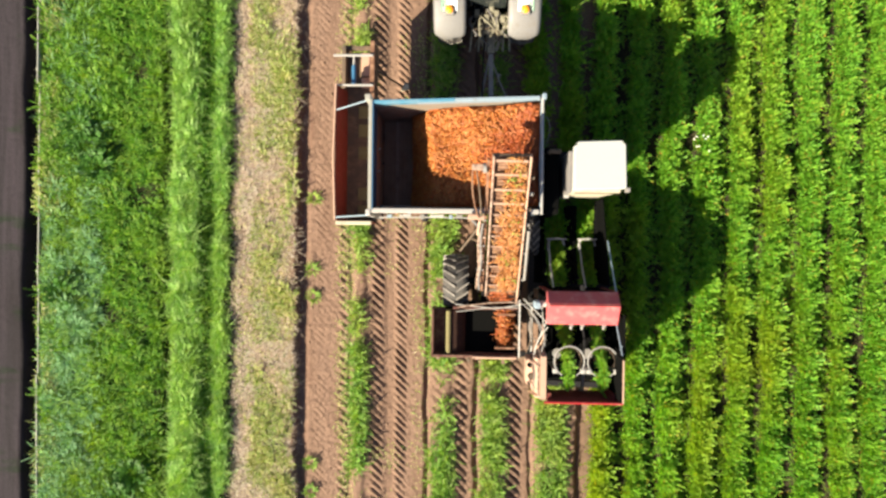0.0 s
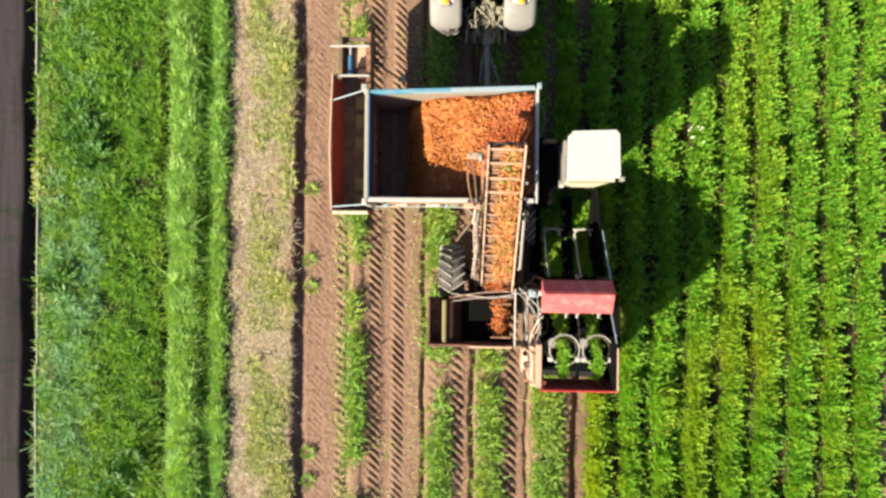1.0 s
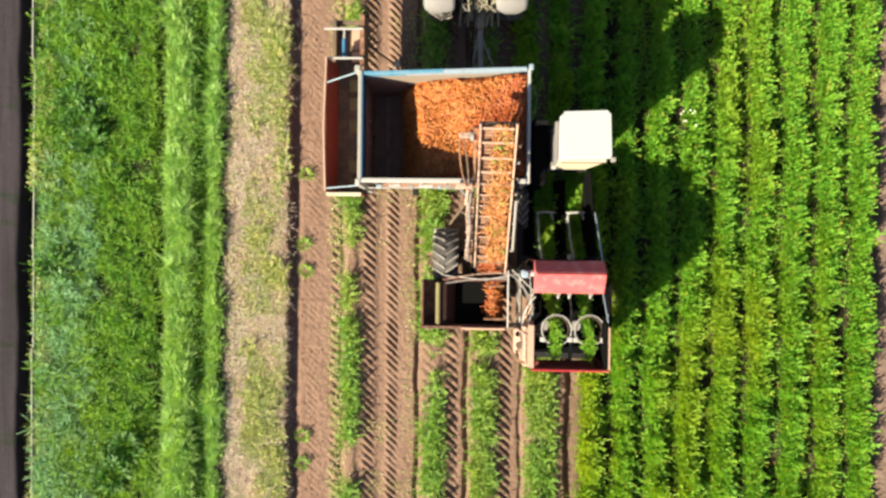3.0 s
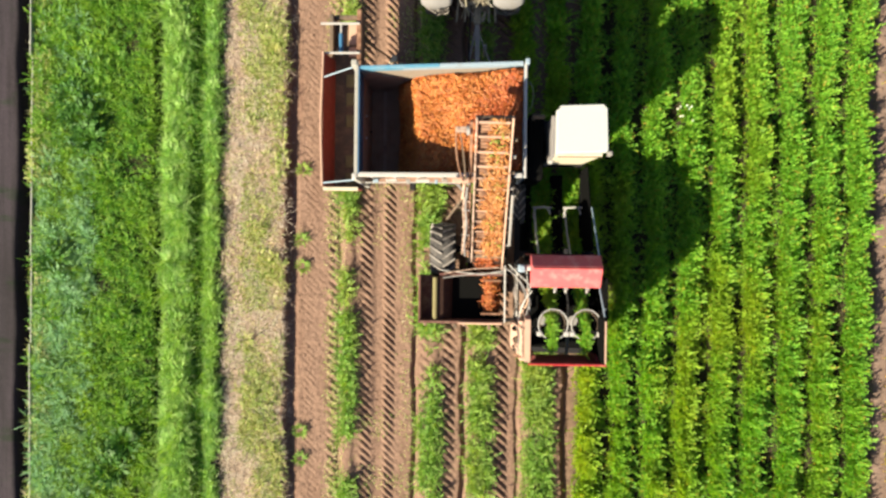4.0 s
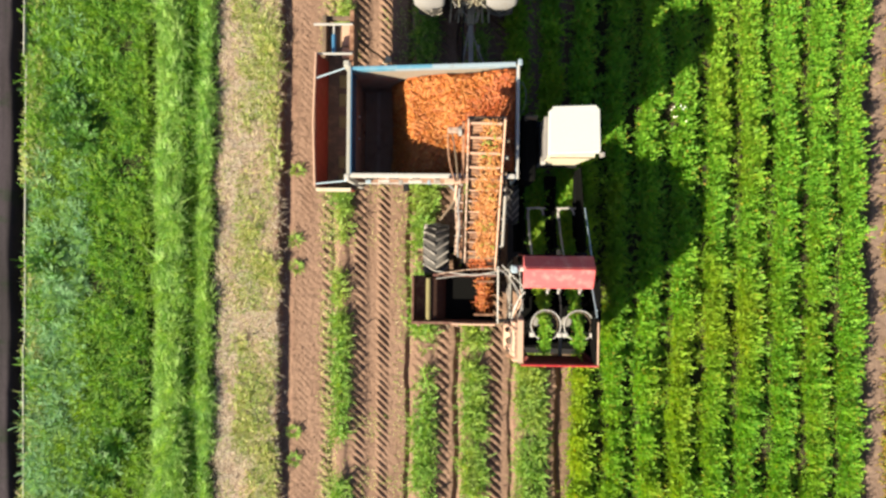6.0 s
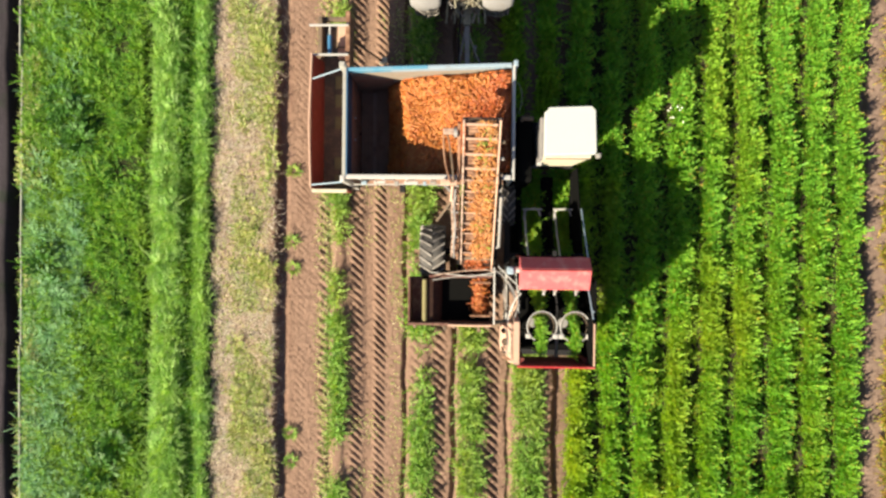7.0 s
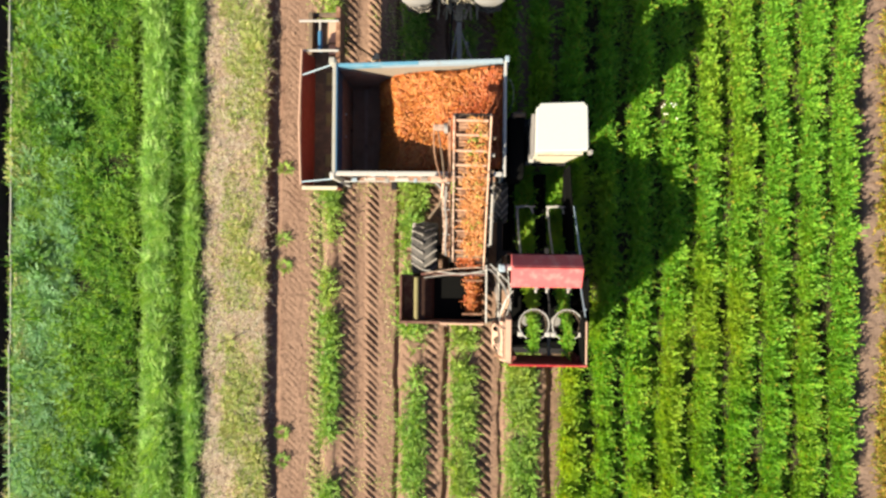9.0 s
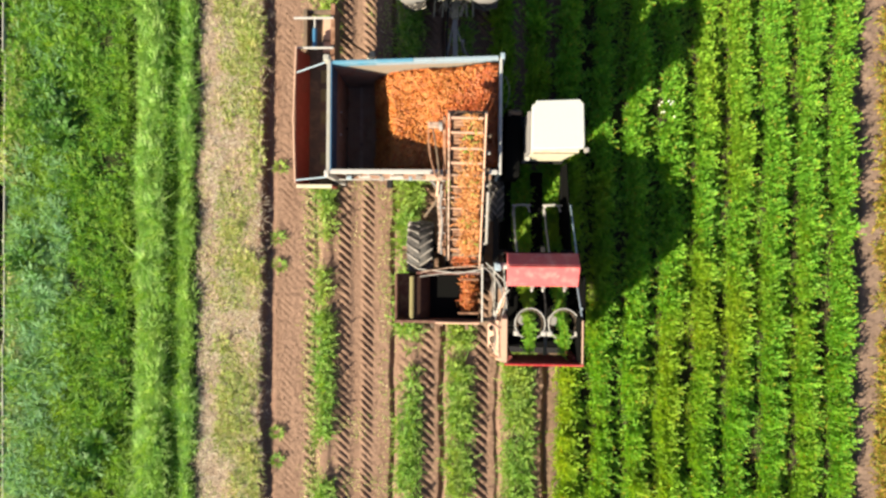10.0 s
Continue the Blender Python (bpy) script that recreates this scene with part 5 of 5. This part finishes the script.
def build_crop_rows():
    for i, rx in enumerate(ROW_X + [1.885, 1.15]):
        rng = np.random.default_rng(100 + i)
        plants = 420
        py = np.sort(lines_y(rng, plants))
        px = rx + rng.normal(0, 0.045, plants) + 0.035 * np.sin(py * 1.3 + i)
        size = rng.uniform(0.7, 1.2, plants) * (0.62 + 0.75 * lattice(px, py, 0.30, i + 1))
        if i == 0:
            keep = ~((py > -2.3) & (py < 0.1))
            py, px, size = py[keep], px[keep], size[keep]
        if i >= len(ROW_X):
            keep = py > 2.75
            py, px, size = py[keep], px[keep], size[keep]
        m = len(py)
        per = 30
        base = np.repeat(np.stack([px, py], -1), per, 0) + (rng.normal(0, 1, (m * per, 2)) * (0.090, 0.05)).clip(-0.21, 0.21)
        z = ground_at(base) - 0.01
        yaw = rng.uniform(0, math.tau, m * per)
        lean = np.abs(rng.normal(0.36, 0.24, m * per)).clip(0.03, 0.9)
        length = np.repeat(size, per) * rng.uniform(0.14, 0.36, m * per)
        width = rng.uniform(0.028, 0.048, m * per)
        V, F = fronds(np.column_stack([base, z]), yaw, lean, length, width, 3, rng, 0.5)
        n = 1500
        far_xy = np.stack([rx + rng.normal(0, 0.10, n), beyond_y(rng, n)], -1)
        V2, F2 = fronds(np.column_stack([far_xy, ground_at(far_xy)]), rng.uniform(0, math.tau, n), np.abs(rng.normal(0.75, 0.3, n)), rng.uniform(0.24, 0.44, n), rng.uniform(0.08, 0.13, n), 3, rng)
        V, F = np.concatenate([V, V2]), np.concatenate([F, F2 + len(V)])
        ob = raw("carrot_row", V, F, CROP)
        tagged(ob, "row of leafy green carrot plants still in the ground", "crop row", "carrot rows", "stuff")


def build_next_bed():
    """The neighbouring bed past the wheel track: thin, yellowing leaves."""
    for i, rx in enumerate((9.62, 10.36, 11.09)):
        rng = np.random.default_rng(140 + i)
        m, per = 230 if i == 0 else 80, 14
        py, px = lines_y(rng, m), rx + rng.normal(0, 0.10, m)
        base = np.repeat(np.stack([px, py], -1), per, 0) + rng.normal(0, 0.04, (m * per, 2))
        V, F = fronds(np.column_stack([base, ground_at(base)]), rng.uniform(0, math.tau, m * per), np.abs(rng.normal(0.8, 0.3, m * per)).clip(0.1, 1.3), rng.uniform(0.14, 0.30, m * per), rng.uniform(0.025, 0.05, m * per), 4, rng)
        tagged(raw("yellowing_row", V, F, FADING), "row of thin yellowing carrot plants past the wheel track", "crop row", "carrot rows", "stuff")


def build_lifted_rows():
    """The two leaf rows that the machine is taking in."""
    for i, rx in enumerate((1.60, 2.24)):
        rng = np.random.default_rng(150 + i)
        m = 230
        py, px = rng.uniform(-2.0, 1.55, m), rx + rng.normal(0, 0.04, m)
        per = 12
        base = np.repeat(np.stack([px, py], -1), per, 0) + rng.normal(0, 0.025, (m * per, 2))
        base[:, 0] = np.where(base[:, 1] < -0.9, rx + 0.02 + (base[:, 0] - rx) * 0.6, base[:, 0])
        lift = 0.14 + 1.95 * np.clip((0.45 - base[:, 1]) / 1.98, 0, 1)
        lift = np.where(base[:, 1] > 0.7, ground_at(base), lift)
        V, F = fronds(np.column_stack([base, lift]), rng.uniform(0, math.tau, m * per), np.abs(rng.normal(0.6, 0.3, m * per)).clip(0.05, 1.1), rng.uniform(0.16, 0.30, m * per) * np.where(base[:, 1] < -0.95, 0.50, np.where(base[:, 1] < -0.7, 0.8, 1.0)), rng.uniform(0.022, 0.038, m * per), 4, rng)
        k = 900
        q = np.stack([rx + rng.normal(0, 0.06, k), rng.uniform(0.45, 1.75, k)], -1)
        V2, F2 = fronds(np.column_stack([q, ground_at(q)]), rng.uniform(0, math.tau, k), np.abs(rng.normal(0.6, 0.3, k)).clip(0.05, 1.1), rng.uniform(0.18, 0.40, k), rng.uniform(0.028, 0.05, k), 5, rng)
        V, F = np.concatenate([V, V2]), np.concatenate([F, F2 + len(V)])
        ob = raw("lifted_carrot_row", V, F, CROP)
        tagged(ob, "row of carrot leaves being gripped by the harvester", "crop row", "carrot rows", "stuff")


def build_gap_leaves():
    """Low trailing leaves that cover the soil between the carrot rows."""
    rng = np.random.default_rng(170)
    n = 9800
    gap = rng.integers(0, len(ROW_X), n)
    base = np.stack([np.array(ROW_X)[gap] + 0.37 + rng.normal(0, 0.07, n), lines_y(rng, n)], -1)
    base = base[(base[:, 0] < 8.7) & (drift(base[:, 0], base[:, 1], 3.0, 171) > 0.33)]
    m = len(base)
    V, F = fronds(np.column_stack([base, ground_at(base)]), rng.uniform(0, math.tau, m), np.abs(rng.normal(1.0, 0.25, m)).clip(0.3, 1.35), rng.uniform(0.12, 0.24, m), rng.uniform(0.025, 0.045, m), 4, rng)
    tagged(raw("gap_leaves", V, F, CROP), "low green leaves between the carrot rows", "crop leaves", "", "stuff")


def build_cut_strips():
    for i, (a, b) in enumerate(CUT_STRIPS):
        rng = np.random.default_rng(200 + i)
        m = (820, 1150, 1150, 1500)[i]
        y, x = lines_y(rng, m), rng.uniform(a, b, m)
        keep = drift(x, y, 2.4, i + 4) + 0.25 * rng.random(m) > (0.58, 0.52, 0.47, 0.40)[i]
        keep &= ~((i == 3) & (y > -2.15))
        keep &= ~((i == 2) & (y > 3.2) & (rng.random(m) < 0.5))
        x, y = x[keep], y[keep]
        n = len(x)
        per = 6
        base = np.repeat(np.stack([x, y], -1), per, 0) + rng.normal(0, 0.03, (n * per, 2))
        ln = rng.uniform(0.10, 0.30, n * per) * np.repeat(rng.uniform(0.5, 1.3, n), per)
        V, F = fronds(np.column_stack([base, ground_at(base)]), rng.uniform(0, math.tau, n * per), np.abs(rng.normal(0.72, 0.35, n * per)).clip(0.1, 1.35), ln, rng.uniform(0.018, 0.040, n * per), 4, rng, 0.4)
        q = base[::2] + rng.normal(0, 0.05, base[::2].shape)
        V2, F2 = blades(np.column_stack([q, ground_at(q) + 0.02]), rng.uniform(0, math.tau, len(q)), rng.uniform(0.9, 1.45, len(q)), rng.uniform(0.12, 0.34, len(q)), rng.uniform(0.008, 0.018, len(q)))
        V, F = np.concatenate([V, V2]), np.concatenate([F, F2 + len(V)])
        ob = raw("cut_leaf_strip", V, F, TOPS)
        tagged(ob, "strip of cut carrot leaves lying on harvested soil", "cut leaves", "cut leaf strips", "stuff")


def sward(name, label, material, n, x0, x1, seed, length, width, lean, patch=0.0, edge=0.06):
    rng = np.random.default_rng(seed)
    y = lines_y(rng, n)
    x = rng.uniform(x0, x1, n) + rng.normal(0, edge, n)
    if patch:
        keep = drift(x, y, 2.6, seed) + 0.3 * rng.random(n) > patch
        x, y = x[keep], y[keep]
    base = np.stack([x, y], -1)
    m = len(x)
    tall = 0.65 + 0.7 * drift(x, y, 1.7, seed + 3)
    V, F = blades(np.column_stack([base, ground_at(base) - 0.01]), rng.uniform(0, math.tau, m), np.abs(rng.normal(lean, 0.3, m)).clip(0.05, 1.4), rng.uniform(*length, m) * tall, rng.uniform(*width, m))
    ob = raw(name, V, F, material)
    return tagged(ob, label, "grass", "", "stuff")


def tufts(name, label, material, n, per, x0, x1, seed, length, width, spread=0.06, edge=0.05, patch=0.0, leaf=0.25, thin_north=0.0, lump=3.4, comb=0.0, frond=(0.02, 0.045)):
    """Grass in tufts of uneven height, blades fanning out from each crown, with some lobed leaves between."""
    rng = np.random.default_rng(seed)
    y, x = lines_y(rng, n), rng.uniform(x0, x1, n) + rng.normal(0, edge, n)
    keep = drift(x, y, 1.6, seed) + 0.35 * (rng.random(n) - 0.5) >= patch
    keep &= rng.random(n) >= thin_north * np.clip((y - 0.2) / 1.5, 0, 1)
    x, y = x[keep], y[keep]
    m = len(x)
    tall = rng.uniform(0.6, 1.3, m) * (0.22 + 1.7 * drift(x, y, lump, seed + 2) ** 1.6)
    tilt = rng.normal(0, 0.5, m)
    a = rng.uniform(0, math.tau, m * per)
    q = spread * np.sqrt(rng.random(m * per))
    base = np.repeat(np.stack([x, y], -1), per, 0) + np.stack([q * np.cos(a), q * np.sin(a)], -1)
    yaw = a + rng.normal(0, 0.6, m * per) + np.repeat(tilt, per)
    along = np.where(rng.random(m * per) < 0.8, 1.5, -1.5) * math.pi + rng.normal(0, 0.45, m * per)
    yaw = np.where(rng.random(m * per) < comb, along, yaw)
    lean = np.abs(rng.normal(0.75, 0.3, m * per)).clip(0.05, 1.35)
    ln = np.repeat(tall, per) * rng.uniform(*length, m * per)
    P = np.column_stack([base, ground_at(base) - 0.01])
    n2 = n * 3 // 2
    far_xy = np.stack([rng.uniform(x0, x1, n2), beyond_y(rng, n2)], -1)
    V, F = blades(P, yaw, lean, ln, rng.uniform(*width, m * per))
    V2, F2 = blades(np.column_stack([far_xy, ground_at(far_xy) - 0.01]), rng.uniform(0, math.tau, n2), np.abs(rng.normal(0.75, 0.3, n2)).clip(0.05, 1.35), rng.uniform(*length, n2), rng.uniform(*width, n2) * 5)
    V, F = np.concatenate([V, V2]), np.concatenate([F, F2 + len(V)])
    pick = rng.random(m * per) < leaf
    if pick.any():
        V2, F2 = fronds(P[pick], yaw[pick], lean[pick], ln[pick] * 0.8, rng.uniform(*frond, pick.sum()), 3, rng)
        V, F = np.concatenate([V, V2]), np.concatenate([F, F2 + len(V)])
    return tagged(raw(name, V, F, material), label, "grass", "", "stuff")


def weed(name, x, y, r, n, material, label, category, seed, h=0.3, group=""):
    """A low rosette of lobed leaves."""
    rng = np.random.default_rng(seed)
    a, q = rng.uniform(0, math.tau, n), r * 0.5 * np.sqrt(rng.random(n))
    base = np.stack([x + q * np.cos(a), y + q * np.sin(a)], -1)
    V, F = fronds(np.column_stack([base, ground_at(base)]), a + rng.normal(0, 0.5, n), np.abs(rng.normal(0.8, 0.25, n)), rng.uniform(0.5, 1.0, n) * h, rng.uniform(0.3, 0.6, n) * h * 0.35, 4, rng)
    return tagged(raw(name, V, F, material), label, category, group)


build_crop_rows()
build_next_bed()
build_lifted_rows()
build_gap_leaves()
build_cut_strips()
tufts("meadow_grass", "dense tufted green meadow grass beside the field", MEADOW, 7000, 11, -10.08, -7.22, 31, (0.11, 0.28), (0.009, 0.020), patch=0.24, leaf=0.42, lump=6.5, frond=(0.015, 0.032))
tufts("blue_green_grass", "patches of blue-green grass near the ditch", BLUEGREEN, 3200, 13, -10.0, -8.75, 32, (0.14, 0.29), (0.009, 0.018), patch=0.24, leaf=0.55, thin_north=0.88, lump=6.5, frond=(0.015, 0.032))
tufts("tall_grass_ridge", "bright tall grass growing along a ridge", TALL, 1800, 18, -6.96, -6.42, 33, (0.20, 0.42), (0.009, 0.018), leaf=0.05, lump=5.0, comb=0.75)
tufts("narrow_grass_ridge", "narrow band of bright grass beside the stubble", TALL, 900, 20, -6.0, -5.78, 34, (0.15, 0.30), (0.009, 0.016), leaf=0.05, comb=0.75)
sward("dry_stubble", "dry beige stubble and straw litter", STRAW, 27000, -5.65, -4.28, 35, (0.06, 0.20), (0.006, 0.013), 1.3)
tufts("thin_grass", "thin yellowing grass at the field edge", THIN, 3000, 12, -5.2, -4.28, 36, (0.09, 0.22), (0.008, 0.016), patch=0.50, leaf=0.1)
sward("overhanging_straw", "dry straw and grass hanging over the furrow edge", STRAW, 600, -4.30, -4.14, 43, (0.10, 0.30), (0.006, 0.012), 1.25, 0.55)
sward("stubble_shoots", "sparse green shoots among the dry stubble", THIN, 5500, -5.65, -4.3, 44, (0.06, 0.17), (0.008, 0.015), 1.0, 0.54)
sward("gap_grass", "short dark grass between the ridges", MEADOW, 11000, -6.42, -6.0, 37, (0.10, 0.25), (0.008, 0.016), 0.8)
sward("ridge_foot_grass", "short dark grass at the foot of the ridge", MEADOW, 3500, -7.3, -6.98, 41, (0.05, 0.11), (0.008, 0.016), 0.8)
sward("bank_grass", "dry pale grass along the ditch board", THIN, 9000, -10.16, -9.70, 38, (0.12, 0.30), (0.008, 0.018), 0.9, 0.66)
sward("soil_grass", "scattered thin grass on the bare soil", THIN, 9000, -3.3, -1.3, 39, (0.04, 0.12), (0.008, 0.016), 1.1, 0.81)
sward("strip_edge_grass", "sparse yellowing leaves pressed along the tyre print", THIN, 4200, -3.26, -2.92, 45, (0.05, 0.14), (0.010, 0.020), 1.15, 0.52)
sward("slot_edge_grass", "thin yellow-green leaves beside the cut slot", THIN, 1300, -1.55, -1.24, 46, (0.05, 0.13), (0.010, 0.018), 1.15, 0.60)
for i, (x, y) in enumerate(((-3.84, 1.72), (-3.83, -0.5), (-3.86, -4.3), (-3.86, -4.95), (-3.86, 0.1))):
    weed("weed_tuft", x, y, 0.18, 60, TOPS, "small bright green weed on the furrow edge", "weed", 300 + i, 0.16, "weeds along the furrow")
for i, (x, y, r) in enumerate(((-9.55, -0.4, 0.28), (-8.95, 2.9, 0.42), (-9.2, 3.3, 0.3), (-8.8, 2.4, 0.3), (-8.2, -5.2, 0.35), (-7.9, -4.6, 0.25))):
    weed("dock_plant", x, y, r, 85, DOCK, "broad dark green dock plant in the meadow", "weed", 320 + i, 0.42, "dock plants")
for i, (x, y) in enumerate(((-10.16, 1.9), (-10.14, 1.6), (-10.2, 2.3))):
    weed("dry_shrub", x, y, 0.2, 60, THIN, "dry yellow shrub on the ditch edge", "weed", 340 + i, 0.25, "dry shrubs")


def build_clods():
    """Crumbs of soil lying on the worked ground, thickest along the step and the slots."""
    rng = np.random.default_rng(61)
    n = 7500
    y = rng.uniform(-NEAR, NEAR, n)
    x = np.where(rng.random(n) < 0.45, rng.choice([-4.16, -3.95, -1.25, -0.12, 1.1, 2.2, 2.1, 9.1], n) + rng.normal(0, 0.10, n), rng.uniform(-4.1, 2.4, n))
    r = rng.uniform(0.006, 0.016, n) * np.where(rng.random(n) < 0.06, 2.0, 1.0)
    c = np.column_stack([x, y, ground_height(x, y) + r * 0.3])
    shape = np.array([(1, 0, 0), (-1, 0, 0), (0, 1, 0), (0, -1, 0), (0, 0, 0.8), (0, 0, -0.8)])
    V = c[:, None, :] + shape[None] * (r[:, None, None] * rng.uniform(0.7, 1.3, (n, 6, 1)))
    F = np.array([(0, 2, 4), (2, 1, 4), (1, 3, 4), (3, 0, 4), (2, 0, 5), (1, 2, 5), (3, 1, 5), (0, 3, 5)])
    F = (np.arange(n)[:, None, None] * 6 + F[None]).reshape(-1, 3)
    tagged(raw("soil_clods", V.reshape(-1, 3), F, CLOD), "crumbs of dry brown soil on the field", "soil", "", "stuff")


build_clods()


def build_flowers():
    rng = np.random.default_rng(77)
    f = thing("white_flowers", (4.75, 2.9, 0.12), "cluster of small white flowers among the carrot rows", "flowers")
    for i in range(8):
        x, y, z = 4.75 + rng.normal(0, 0.16), 2.9 + rng.normal(0, 0.2), rng.uniform(0.5, 0.6)
        bm = bmesh.new()
        c = bm.verts.new((x, y, z))
        ring = [bm.verts.new((x + r * math.cos(a), y + r * math.sin(a), z + dz)) for k in range(12) for a, r, dz in (((k * math.tau / 12), 0.026 if k % 2 else 0.014, 0.012 * (k % 2)),)]
        for k in range(12):
            bm.faces.new((c, ring[k], ring[(k + 1) % 12]))
        head = part("flower_head", bm, PETAL, f)
        part("stem", tube(((x, y, z - 0.004), (4.75 + (x - 4.75) * 0.5, 2.9 + (y - 2.9) * 0.5, 0.12)), 0.005, 5), CROP, head)


build_flowers()


def build_edge_board():
    """Timber boards that hold the ditch bank."""
    rng = np.random.default_rng(9)
    e = thing("ditch_edging", (-10.2, 0, -0.1), "weathered grey timber edging along the ditch bank", "edging", kind="structure")
    y = -12.0
    while y < 12:
        ln = rng.uniform(1.8, 2.6)
        x = -10.155 + 0.03 * math.sin(y * 1.1) + rng.normal(0, 0.012)
        part("board", box(x - 0.014, x + 0.014, y + 0.006, y + ln - 0.006, -0.55, 0.235 + rng.normal(0, 0.012), 0.008, Euler((0, rng.normal(0, 0.03), rng.normal(0, 0.006))).to_matrix().to_4x4()), TIMBER, e)
        part("stake", box(x - 0.085, x - 0.025, y + 0.3, y + 0.36, -0.8, 0.16, 0.01), TIMBER, e)
        y += ln


build_edge_board()
